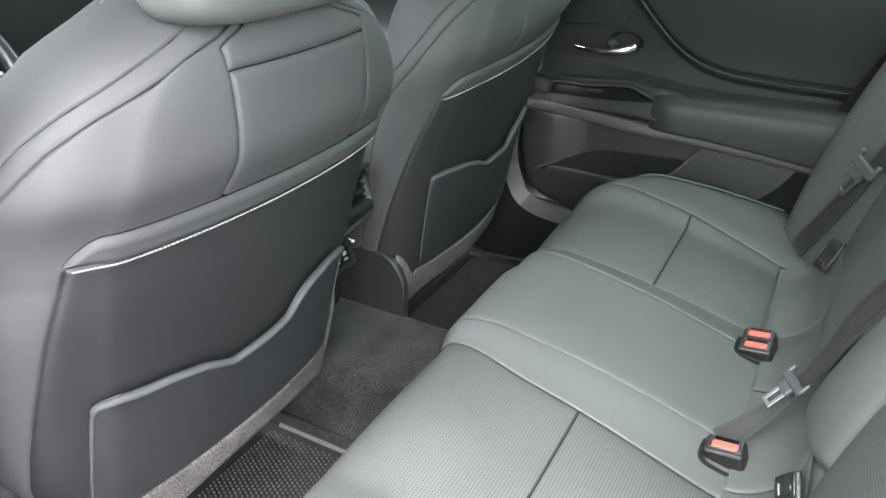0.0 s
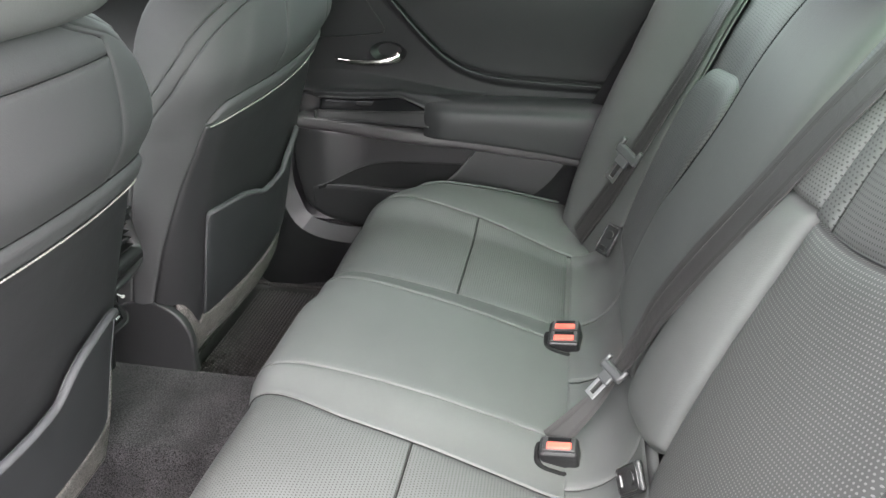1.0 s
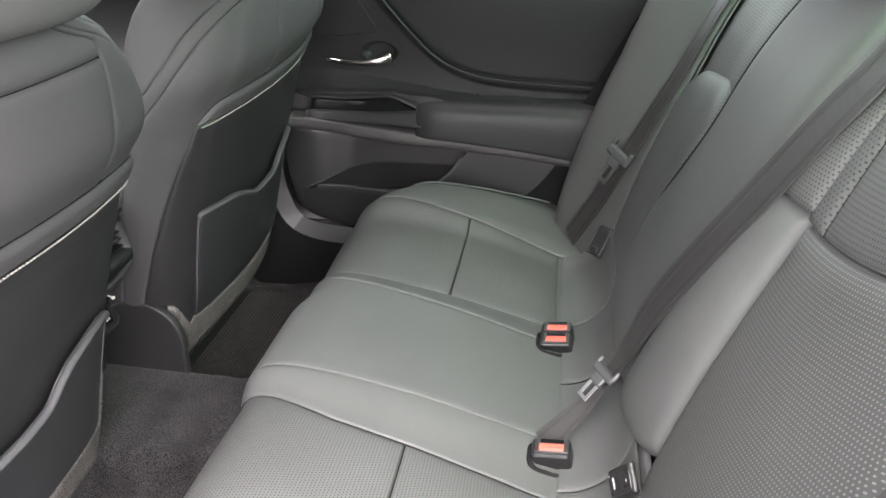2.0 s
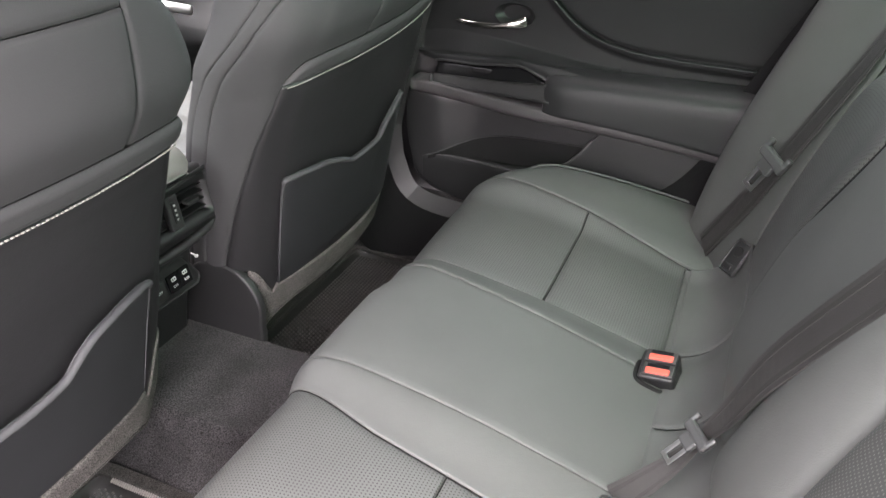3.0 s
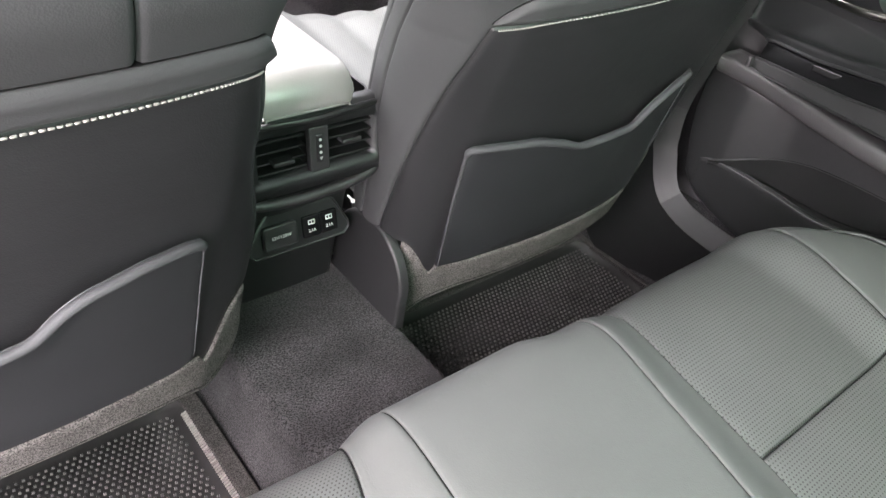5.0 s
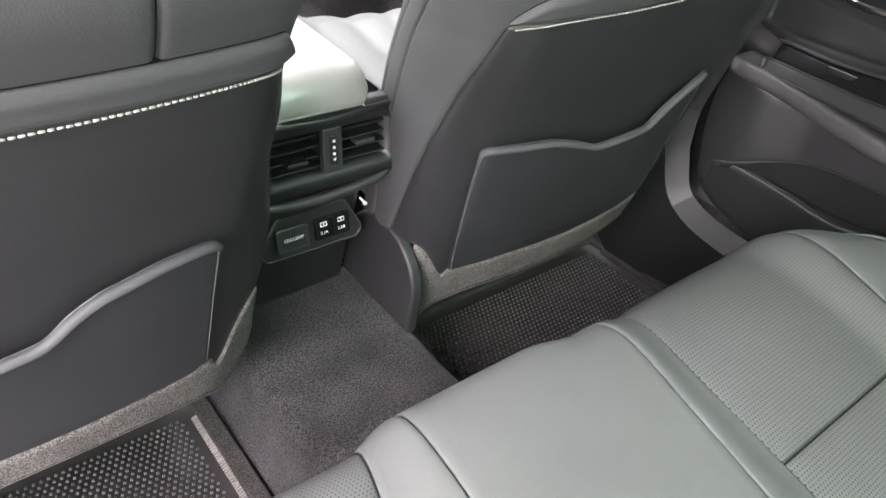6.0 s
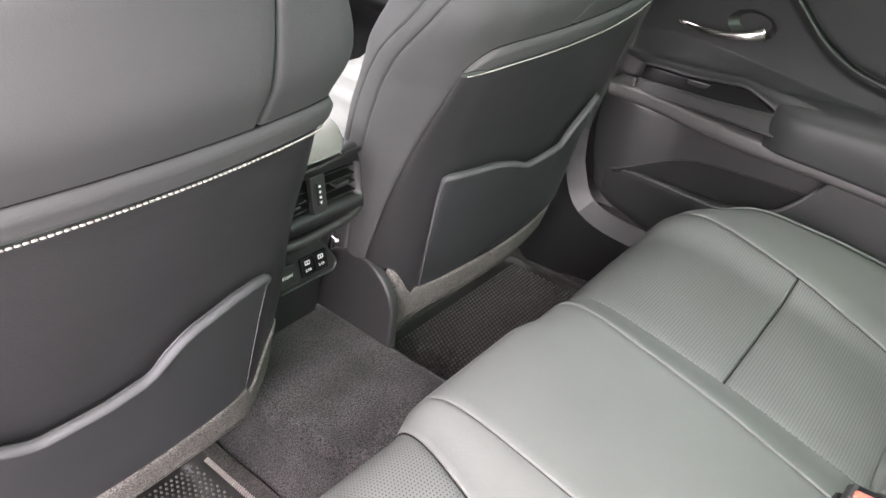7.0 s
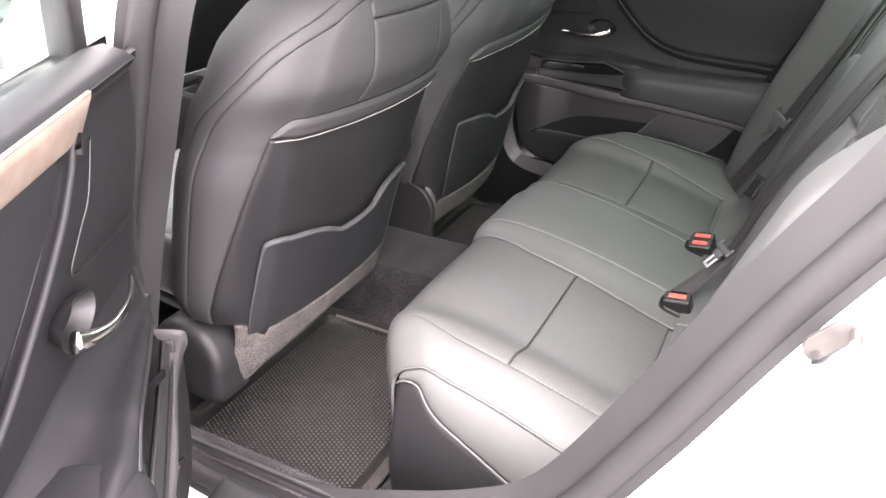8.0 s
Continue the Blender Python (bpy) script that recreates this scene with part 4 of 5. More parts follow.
    # stitched seam of the soft front corner above the handle
    seam = cr([(0.768, 0.125, 0.79), (0.768, 0.098, 0.742), (0.774, 0.080, 0.713), (0.779, 0.064, 0.688), (0.781, 0.063, 0.679), (0.782, 0.072, 0.673), (0.783, 0.119, 0.666), (0.784, 0.172, 0.660), (0.785, 0.250, 0.655)], np.linspace(0, 1, 60)) * (s, 1, 1)
    sweep("corner_seam", seam, ring(0.0011, 0.0014, 6), SLAT, door, up=(1, 0, 0))
    # outer skin, edge and window frame
    def skin(U, V):
        y = 0.31 - 0.93 * U
        z = 0.12 + 0.71 * V
        return np.stack([0.90 + 0.03 * np.sin(np.pi * V), y - 0.10 * V, z], -1)
    add("outer_skin", skin, WHITE, nu=20, nv=16, rev=True, groove=0.003, thick=0.05, label="white painted outer skin")
    fr = np.array([(0.83, 0.255, 0.79), (0.80, 0.20, 1.0), (0.765, 0.14, 1.13), (0.75, 0.05, 1.165), (0.745, -0.2, 1.17), (0.75, -0.40, 1.13), (0.775, -0.52, 1.05), (0.81, -0.60, 0.93), (0.83, -0.62, 0.79)])
    fr = cr(fr, np.linspace(0, 1, 60)) * (s, 1, 1)
    sweep("window_frame", fr, rrect(0.020, 0.014, 0.005), GREYPL, door, up=(s, 0, 0))
    glass = link("window_glass", np.vstack([[(s * 0.80, -0.2, 0.96)], fr]), [(0, i, i + 1) for i in range(1, 60)] + [(0, 60, 1)], GLASS, door, "green tinted side glass", smooth=False)
    return door


rear_door(1, "closed rear door with black trim and polished handle")
near_door = rear_door(-1, "open rear door with black trim and polished handle")
near_door.location = (-0.805, 0.215, 0.16)
near_door.rotation_euler = (0, 0, radians(-61))


# ---- centre console between the front seats ----
console = thing("centre_console", (0.022, 0.40, 0.16), "black centre console with rear air vents and power sockets", "console")
KC = 0.022


def con_body(U, V):
    """Back of the console: v from the foot up to the armrest, u across with rounded flanks."""
    y = knots([0, 0.25, 0.45, 0.62, 0.69, 0.75, 1.0], [0.405, 0.392, 0.376, 0.368, 0.364, 0.346, 0.350], V)
    z = 0.165 + 0.335 * V
    hw = knots([0, 0.3, 0.5, 0.75, 1.0], [0.098, 0.098, 0.096, 0.100, 0.102], V)
    a = 2 * U - 1
    side = sstep((np.abs(a) - 0.72) / 0.28)
    x = KC + np.sign(a) * hw * np.minimum(np.abs(a) / 0.80, 1)
    return np.stack([x, y + 0.10 * side ** 1.5 + 0.004 * a * a, z], -1)


panel("body", con_body, PLASTIC, console, 40, 34, groove=0.0, thick=0.003)
for s in (-1, 1):
    panel("flank", lambda U, V, s=s: np.stack([KC + s * (0.086 - 0.004 * V), 0.45 + 0.7 * U, 0.20 + 0.30 * V], -1), PLASTIC, console, 10, 10, flip=(s < 0))


def lid(U, V):
    a = 2 * U - 1
    x = KC - 0.003 + 0.066 * np.sign(a) * np.abs(a) ** 0.9 * (1 - 0.12 * np.clip((0.12 - V) / 0.12, 0, 1) ** 2)
    y = 0.300 + 0.40 * V + 0.012 * a * a * (1 - V)
    ed = np.maximum(np.abs(a) ** 8, np.clip((0.10 - V) / 0.10, 0, 1) ** 2.2)
    return np.stack([x, y + 0.0 * a, 0.562 - 0.042 * ed - 0.008 * a * a], -1)


panel("armrest_lid", lid, LID, console, 34, 40, groove=0.010, w=0.02, thick=0.008, label="smooth padded leather armrest lid")
sweep("lid_trim", [(KC - 0.09, 0.318, 0.506), (KC, 0.310, 0.506), (KC + 0.082, 0.316, 0.507)], ring(0.003, 0.004, 8), GREYPL, console)
# vent housing
VM = pose(KC + 0.013, 0.335, 0.458, 80, 0, 0)
bez_out = rrect(0.095, 0.047, 0.014, 5)
bez_in = rrect(0.077, 0.0255, 0.006, 5)


def frame_ring(name, o, i, m, d0, d1, material, parent, label=""):
    n = len(o)
    V, F = [], []
    for pts, d in ((o, d0 - 0.018), (o, d0), (i, d1), (i, d1 - 0.03)):
        V += [tuple(m @ Vector((x, y, d))) for x, y in pts]
    for k in range(3):
        for j in range(n):
            F.append([k * n + j, k * n + (j + 1) % n, (k + 1) * n + (j + 1) % n, (k + 1) * n + j])
    return link(name, V, F, material, parent, label)


vent = frame_ring("vent_bezel", bez_out, bez_in, VM, 0.010, 0.016, PLASTIC, console)
sweep("vent_lip", cr([(KC - 0.092, 0.350, 0.425), (KC - 0.086, 0.330, 0.408), (KC - 0.04, 0.319, 0.402), (KC + 0.04, 0.318, 0.403), (KC + 0.088, 0.322, 0.411), (KC + 0.098, 0.335, 0.43), (KC + 0.100, 0.35, 0.47), (KC + 0.098, 0.357, 0.497)], np.linspace(0, 1, 60)), ring(0.007, 0.007, 10), GREYPL, console)
plate("vent_back", bez_in, VM @ pose(0, 0, -0.035), 0.004, mat("vent_dark", (0.006, 0.006, 0.006), 0.9), console)
for s in (-1, 1):
    for k in range(4):
        block("slat", (0.064, 0.0024, 0.017), VM @ pose(s * 0.0445, -0.0185 + 0.0122 * k, -0.002, 10, 0, 0), SLAT, vent, bevel=0.0008, seg=1)
    for k in range(5):
        block("vane", (0.0016, 0.048, 0.010), VM @ pose(s * 0.0445 - 0.026 + 0.013 * k, 0, -0.017, 0, 20, 0), SLAT, vent, bevel=0)
        block("vane_pin", (0.0014, 0.008, 0.0020), VM @ pose(s * 0.0445 - 0.026 + 0.013 * k, 0.0115, -0.010), GREYPL, vent, bevel=0)
    block("vent_tab", (0.026, 0.0055, 0.014), VM @ pose(s * 0.044, -0.003 + 0.004 * s, 0.009, 8, 0, 0), GREYPL, vent, bevel=0.0018)
hub = block("vent_divider", (0.025, 0.053, 0.010), VM @ pose(0, 0, 0.012), GREYPL, vent, bevel=0.002)
block("thumb_wheel", (0.0095, 0.034, 0.004), VM @ pose(0, 0.001, 0.0165), SLAT, vent, bevel=0.0018)
for k in range(3):
    plate("wheel_mark", ring(0.0018, 0.0018, 10), VM @ pose(0, 0.0115 - 0.0075 * k, 0.0188), 0.0006, PRINT, hub)
plate("wheel_mark", [(-0.0022, 0.0022), (0, -0.0022), (0.0022, 0.0022), (0, 0.0008)], VM @ pose(0, -0.0105, 0.0188), 0.0006, PRINT, hub)

# socket panel
SM = pose(0.040, 0.372, 0.317, 74, 0, 0)
panel_out = [(-0.066, -0.027), (-0.073, -0.020), (-0.072, -0.004), (-0.049, 0.025), (-0.042, 0.029), (0.045, 0.0285), (0.052, 0.024), (0.071, -0.012), (0.071, -0.020), (0.063, -0.028)]
sockets = plate("socket_panel", panel_out, SM @ pose(0, 0, 0.002), 0.006, PLASTIC, console, bevel=0.003)
pts = [(x * 0.99, y * 0.99) for x, y in panel_out]
sweep("panel_edge", [tuple(SM @ Vector((x, y, 0.0075))) for x, y in pts], ring(0.0016, 0.0016, 6), GREYPL, sockets, closed=True, up=tuple(SM.to_3x3() @ Vector((0, 0, 1))))
outl = plate("outlet_cover", rrect(0.0235, 0.0158, 0.005), SM @ pose(-0.031, -0.0015, 0.0085, 0, 0, 0), 0.007, GREYPL, sockets, "black power outlet cover", bevel=0.002)
for k in range(2):
    plate("usb_port", rrect(0.0123, 0.0145, 0.002), SM @ pose(0.0138 + 0.0255 * k, -0.0018, 0.0085), 0.004, GLOSS, sockets, "gloss black charging port", bevel=0.001)


def words(name, text, size, m, parent):
    """Raised lettering in the built-in font."""
    cu = bpy.data.curves.new(name, "FONT")
    cu.body, cu.size, cu.align_x, cu.align_y, cu.extrude = text, size, "CENTER", "CENTER", 0.0003
    tmp = bpy.data.objects.new(name, cu)
    scene.collection.objects.link(tmp)
    me = bpy.data.meshes.new_from_object(tmp.evaluated_get(bpy.context.evaluated_depsgraph_get()))
    bpy.data.objects.remove(tmp)
    V = [tuple(m @ v.co) for v in me.vertices]
    F = [list(p.vertices) for p in me.polygons]
    bpy.data.meshes.remove(me)
    return link(name, V, F, PRINT, parent, smooth=False)


words("lettering", "12V/120W", 0.0062, SM @ pose(-0.031, -0.0015, 0.0160), outl)
for k in range(2):
    q = SM @ pose(0.0138 + 0.0255 * k, -0.0018, 0.0130)
    words("lettering", "2.1A", 0.0058, q @ pose(0, -0.0055, 0), sockets)
    block("port_symbol", (0.009, 0.0012, 0.0006), q @ pose(0, 0.0085, 0), PRINT, sockets, bevel=0)
    block("port_symbol", (0.009, 0.0012, 0.0006), q @ pose(0, 0.0035, 0), PRINT, sockets, bevel=0)
    for e in (-1, 0, 1):
        block("port_symbol", (0.0012, 0.005, 0.0006), q @ pose(0.0042 * e, 0.006, 0), PRINT, sockets, bevel=0)

# Near-black copy of trim and seal, for the shade on the far side.
SHADETRIM = mat("shaded_black_trim", (0.0085, 0.0085, 0.0088), 0.9, grain=0.2, spec=0.02)
# ---- body shell round the rear door openings ----
OY = [0.285, 0.245, 0.14, 0.0, -0.12, -0.235, -0.315, -0.395, -0.478, -0.56, -0.605, -0.60, -0.52, -0.36, -0.12, 0.03, 0.10, 0.165, 0.20, 0.25, 0.275, 0.29]
OZ = [0.30, 0.225, 0.205, 0.215, 0.262, 0.32, 0.385, 0.53, 0.705, 0.86, 0.97, 1.06, 1.135, 1.175, 1.185, 1.165, 1.05, 0.84, 0.72, 0.55, 0.45, 0.37]
OUT = cr(np.stack([OY + OY[:1], OZ + OZ[:1]], 1), np.linspace(0, 1, 133))[:-1]


def opening(x0, x1, o0, o1, tumble=0.10):
    """A strip round the door opening between two offsets from its outline."""
    T = np.roll(OUT, -1, 0) - np.roll(OUT, 1, 0)
    N = np.stack([T[:, 1], -T[:, 0]], 1)
    N /= np.linalg.norm(N, axis=1, keepdims=True)
    mid = np.array([-0.18, 0.72])
    N *= np.sign((N * (OUT - mid)).sum(1, keepdims=True))
    lean = tumble * np.clip((OUT[:, 1] - 0.85) / 0.34, 0, 1) ** 1.3

    def F(U, V):
        k = U * len(OUT)
        i = k.astype(int) % len(OUT)
        o = o0 + (o1 - o0) * V
        high = sstep((OUT[i][..., 1] - 0.70) / 0.14)
        o = o * (1 - high) + np.minimum(o, 0.095 + 0.03 * V) * high
        q = OUT[i] + N[i] * o[..., None]
        return np.stack([x0 + (x1 - x0) * V - lean[i], q[..., 0], q[..., 1]], -1)
    return F


def strip(name, F, s, material, parent, nv=6, label="", k0=0, k1=132):
    n = k1 - k0
    U, V = np.meshgrid(np.arange(k0, k1 + 1) / len(OUT), np.linspace(0, 1, nv), indexing="ij")
    P = F(U, V) * (s, 1, 1)
    return link(name, P.reshape(-1, 3), grid_faces(n + 1, nv, s > 0), material, parent, label)


car_body = thing("car_body", (0.0, 0.2, -0.1), "white car body shell with dark grey rubber door seals", "car")
for s in (-1, 1):
    # Far-side strips carry shade in their colour, near ones do not.
    strip("opening_trim", opening(0.742, 0.765, -0.002, 0.034), s, SEAL if s < 0 else SHADETRIM, car_body)
    strip("inner_trim", opening(0.725, 0.742, 0.036, -0.002), s, PLASTIC if s < 0 else SHADETRIM, car_body, k0=20, k1=70)
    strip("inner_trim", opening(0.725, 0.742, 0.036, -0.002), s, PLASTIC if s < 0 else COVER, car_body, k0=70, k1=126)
    # On the far side this stretch is paler, painted as lit.
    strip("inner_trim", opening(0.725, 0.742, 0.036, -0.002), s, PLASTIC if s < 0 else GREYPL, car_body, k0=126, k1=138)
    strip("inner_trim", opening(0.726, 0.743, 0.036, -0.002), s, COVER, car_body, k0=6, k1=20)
    strip("pillar_trim", opening(0.690, 0.725, 0.20, 0.036), s, PLASTIC if s < 0 else SHADETRIM, car_body)
    c = opening(0.768, 0.768, 0.046, 0.046)
    U = np.arange(len(OUT)) / len(OUT)
    sweep("door_seal", c(U, 0 * U) * (s, 1, 1), ring(0.019, 0.015, 12), SEAL if s < 0 else SHADETRIM, car_body, "grey rubber door seal" if s < 0 else "rubber door seal darkened on the shaded far side", closed=True, up=(1, 0, 0))
    if s > 0:
        continue
    strip("jamb_trim", opening(0.770, 0.783, 0.044, 0.070), s, SEAL, car_body, label="dark grey jamb trim")
    strip("door_jamb", opening(0.783, 0.802, 0.070, 0.13), s, WHITE, car_body, label="white painted door jamb")
    strip("side_panel", opening(0.802, 0.870, 0.13, 0.30), s, WHITE, car_body, label="white painted side panel")
for s in (-1, 1):
    panel("quarter_panel", lambda U, V, s=s: np.stack([s * (0.875 - 0.03 * U * V), -0.70 - 1.0 * U, 0.0 + 0.90 * V + 0.01 * U], -1), WHITE, car_body, 14, 14, flip=(s > 0), groove=0.0, thick=0.03, label="white painted quarter panel")
    panel("rocker", lambda U, V, s=s: np.stack([s * (0.86 - 0.03 * (1 - V)), 1.45 - 2.2 * U, -0.10 + 0.22 * V], -1), WHITE, car_body, 14, 8, flip=(s > 0), groove=0.0, thick=0.03, label="white painted rocker panel")
# door striker on the near jamb
SK = pose(-0.806, -0.561, 0.700, 38, 0, 0)
striker = plate("striker_plate", rrect(0.025, 0.014, 0.0135, 6), SK @ pose(0, 0, 0, 0, -90, 0) @ pose(0, 0, 0), 0.005, ZINC, car_body, "dull zinc door striker plate", bevel=0.0015)
sweep("striker_loop", [tuple(SK @ Vector(p)) for p in ((0.0, 0, 0.02), (-0.022, 0, 0.02), (-0.026, 0, 0.014), (-0.026, 0, -0.010), (-0.022, 0, -0.016), (0.0, 0, -0.016))], ring(0.0035, 0.0035, 8), STEEL, striker, up=(0, 1, 0.3))
# sill plate
panel("sill_plate", lambda U, V: np.stack([-0.79 - 0.06 * V, 0.14 - 0.40 * U, 0.215 - 0.02 * V], -1), PLASTIC, car_body, 12, 6, flip=True, label="black plastic sill plate")
panel("sill_trim", lambda U, V: np.stack([-0.742 + 0.075 * V ** 1.3, 0.26 - 0.55 * U, 0.212 + 0.07 * sstep((U - 0.55) / 0.45) - 0.15 * V ** 0.8], -1), GREYPL, car_body, 30, 12, groove=0.003, label="dark grey plastic sill trim")
# roof with headliner
roof_f = lambda dz: (lambda U, V: np.stack([-0.66 + 1.32 * U, -0.64 + 1.22 * V, 1.215 + dz - 0.05 * (2 * U - 1) ** 4  - 0.03 * (2 * V - 1) ** 2], -1))
ceiling = panel("ceiling", roof_f(0.0), HEAD, None, 24, 24, groove=0, thick=-0.02)
tagged(ceiling, "pale grey cloth headliner", "headliner", kind="structure")
panel("roof", roof_f(0.05), WHITE, car_body, 24, 24, groove=0, thick=0.02, label="white painted roof")
# pillars at the windscreen, windscreen and rear glass
for s in (-1, 1):
    sweep("front_pillar", [(s * 0.61, 0.56, 1.17), (s * 0.68, 1.0, 1.03), (s * 0.74, 1.35, 0.86)], rrect(0.035, 0.025, 0.01), GREYPL, car_body)
    sweep("rear_pillar", [(s * 0.64, -0.62, 1.13), (s * 0.66, -0.95, 1.03), (s * 0.68, -1.25, 0.90)], rrect(0.07, 0.05, 0.02), GREYPL, car_body)
def quad(name, pts, material, parent, label=""):
    return link(name, pts, [(0, 1, 2, 3)], material, parent, label, smooth=False)
quad("windscreen", [(-0.60, 0.56, 1.175), (0.60, 0.56, 1.175), (0.74, 1.38, 0.86), (-0.74, 1.38, 0.86)], SCREEN, car_body, "green tinted windscreen")
quad("rear_glass", [(-0.60, -0.62, 1.18), (0.60, -0.62, 1.18), (0.66, -1.34, 0.92), (-0.66, -1.34, 0.92)], REARGLASS, car_body, "green tinted rear glass")
panel("bulkhead", lambda U, V: np.stack([-0.85 + 1.7 * U, 1.52 + 0 * U, -0.05 + 0.92 * V], -1), PLASTIC, car_body, 6, 6)
panel("rear_bulkhead", lambda U, V: np.stack([-0.85 + 1.7 * U, -0.80 + 0 * U, 0.0 + 0.90 * V], -1), PLASTIC, car_body, 6, 6)


# ---- front doors and dashboard ----
def front_door(s):
    door = thing("front_door", (s * 0.80, 0.9, 0.16), "closed front door with black trim, silver handle and side glass", "car door", group="front doors")
    fl = s < 0

    def F(U, V):
        y = 1.40 - 1.06 * U
        z = 0.14 + 0.70 * V
        x = 0.80 - 0.09 * np.exp(-((z - 0.50) / 0.06) ** 2) * sstep((1.25 - y) / 0.4) - 0.04 * sstep((z - 0.72) / 0.1)
        return np.stack([s * x, y, z], -1)
    panel("trim_panel", F, DOORV, door, 34, 40, flip=fl, groove=0.004)
    panel("window_ledge", lambda U, V: np.stack([s * (0.755 + 0.06 * V), 1.40 - 1.06 * U, 0.846 + 0.01 * np.sin(np.pi * V)], -1), LEATHER, door, 20, 8, flip=fl)
    panel("wood_trim", lambda U, V: np.stack([s * (0.748 - 0.005 * V), 1.38 - 1.0 * U, 0.755 + 0.05 * V], -1), WOOD, door, 20, 6, flip=fl, groove=0.003, label="tan wood trim strip")
    sweep("handle", [(s * 0.745, 1.02, 0.64), (s * 0.735, 0.95, 0.638), (s * 0.742, 0.88, 0.65)], ring(0.006, 0.011, 8), CHROME, door, "polished metal pull handle")
    sweep("switch_trim", [(s * 0.70, 1.15, 0.585), (s * 0.685, 1.0, 0.578), (s * 0.69, 0.80, 0.572)], ring(0.008, 0.012, 8), STEEL, door, "silver switch trim")
    panel("outer_skin", lambda U, V: np.stack([s * (0.90 + 0.02 * np.sin(np.pi * V)), 1.42 - 1.08 * U, 0.12 + 0.72 * V], -1), WHITE, door, 12, 12, flip=not fl, groove=0.0, thick=0.03, label="white painted outer skin")
    link("window_glass", [(s * 0.83, 1.36, 0.85), (s * 0.83, 0.34, 0.85), (s * 0.70, 0.13, 1.16), (s * 0.66, 0.72, 1.15)], [(0, 1, 2, 3)], GLASS, door, "green tinted side glass", smooth=False)


front_door(-1)
front_door(1)

dash = thing("dashboard", (0, 1.25, 0.3), "black soft dashboard with silver trim strips", "dashboard")
panel("dash_top", lambda U, V: np.stack([-0.76 + 1.52 * U, 1.02 + 0.46 * V - 0.05 * np.cos(np.pi * (U - 0.5) * 2) * (1 - V), 0.80 + 0.06 * np.sin(np.pi * np.clip(V + 0.2, 0, 1))], -1), DOORV, dash, 30, 16, thick=0.03)
panel("dash_face", lambda U, V: np.stack([-0.74 + 1.48 * U, 1.03 + 0.14 * (1 - V) ** 1.5 - 0.05 * np.cos(np.pi * (U - 0.5) * 2), 0.34 + 0.46 * V], -1), PLASTIC, dash, 30, 20, thick=0.03)
for z in (0.50, 0.465):
    sweep("dash_trim", [(x, 1.0 - 0.05 * math.cos(math.pi * x / 1.48), z) for x in np.linspace(-0.70, 0.70, 24)], rrect(0.004, 0.010, 0.001), STEEL, dash, "silver trim strip")

wheel = thing("steering_wheel", (-0.35, 0.86, 0.66), "black leather steering wheel", "steering wheel")
th = np.linspace(0, 2 * np.pi, 49)[:-1]
q = radians(28)
rimp = np.stack([-0.35 + 0.185 * np.cos(th), 0.86 + 0.185 * np.sin(th) * math.sin(q), 0.66 + 0.185 * np.sin(th) * math.cos(q)], 1)
sweep("rim", rimp, ring(0.015, 0.015, 10), SLAT, wheel, closed=True, up=(0, math.cos(q), -math.sin(q)))
block("wheel_hub", (0.16, 0.05, 0.11), pose(-0.35, 0.885, 0.65, -28, 0, 0), PLASTIC, wheel, bevel=0.02)
for ax in (-0.12, 0.12):
    block("spoke", (0.10, 0.02, 0.03), pose(-0.35 + ax, 0.87, 0.65, -28, 0, 0), STEEL, wheel, bevel=0.008)
block("column", (0.08, 0.22, 0.08), pose(-0.35, 1.0, 0.59, -28, 0, 0), PLASTIC, wheel, bevel=0.02)


# ---- belts and buckles ----
def belt(name, path, faces_dir, width, label, narrow=()):
    """Webbing along a path; faces_dir: the way its flat side faces, one per point; narrow: pairs (part of the length, share of the width) where it is folded."""
    b = thing(name, path[0], label, "seat belt", group="rear seat belts")
    n = 60
    P = cr(path, np.linspace(0, 1, n))
    D = cr(faces_dir, np.linspace(0, 1, n))
    wide = np.interp(np.linspace(0, 1, n), *np.array(narrow).T) if narrow else np.ones(n)
    sweep("webbing", P, rrect(width / 2, 0.0011, 0.001, 1), BELT, b, up=D, smooth=False, scale=wide)
    T = np.gradient(P, axis=0)
    T /= np.linalg.norm(T, axis=1, keepdims=True)
    S = np.cross(T, D)
    S /= np.linalg.norm(S, axis=1, keepdims=True)
    W = np.cross(S, T)
    for s in (-1, 1):
        sweep("woven_edge", P + S * (s * width * 0.30 * wide)[:, None] + W * 0.0006, rrect(width * 0.07, 0.0009, 0.0006, 1), BELTEDGE, b, up=D, smooth=False, scale=wide)
    return b


GRIP = mat("belt_grip_plastic", (0.0430, 0.0440, 0.0450), 0.28, vary=0.1)


def tongue(parent, m):
    """Steel tongue with its moulded black grip; local y points along the blade."""
    g = block("grip", (0.058, 0.020, 0.012), m @ pose(0, 0, 0), GRIP, parent, "black moulded belt grip", bevel=0.005, seg=3)
    for s in (-1, 1):
        block("grip_arm", (0.010, 0.022, 0.010), m @ pose(0.024 * s, -0.010, 0), GRIP, g, bevel=0.003)
    block("grip_neck", (0.030, 0.022, 0.010), m @ pose(0, 0.016, 0), GRIP, g, bevel=0.003)
    for s in (-1, 1):
        block("blade", (0.007, 0.034, 0.0025), m @ pose(0.0085 * s, 0.042, 0), STEEL, g, "steel belt blade", bevel=0.0006, seg=1)
    block("blade", (0.024, 0.007, 0.0025), m @ pose(0, 0.058, 0), STEEL, g, "steel belt blade", bevel=0.0006, seg=1)


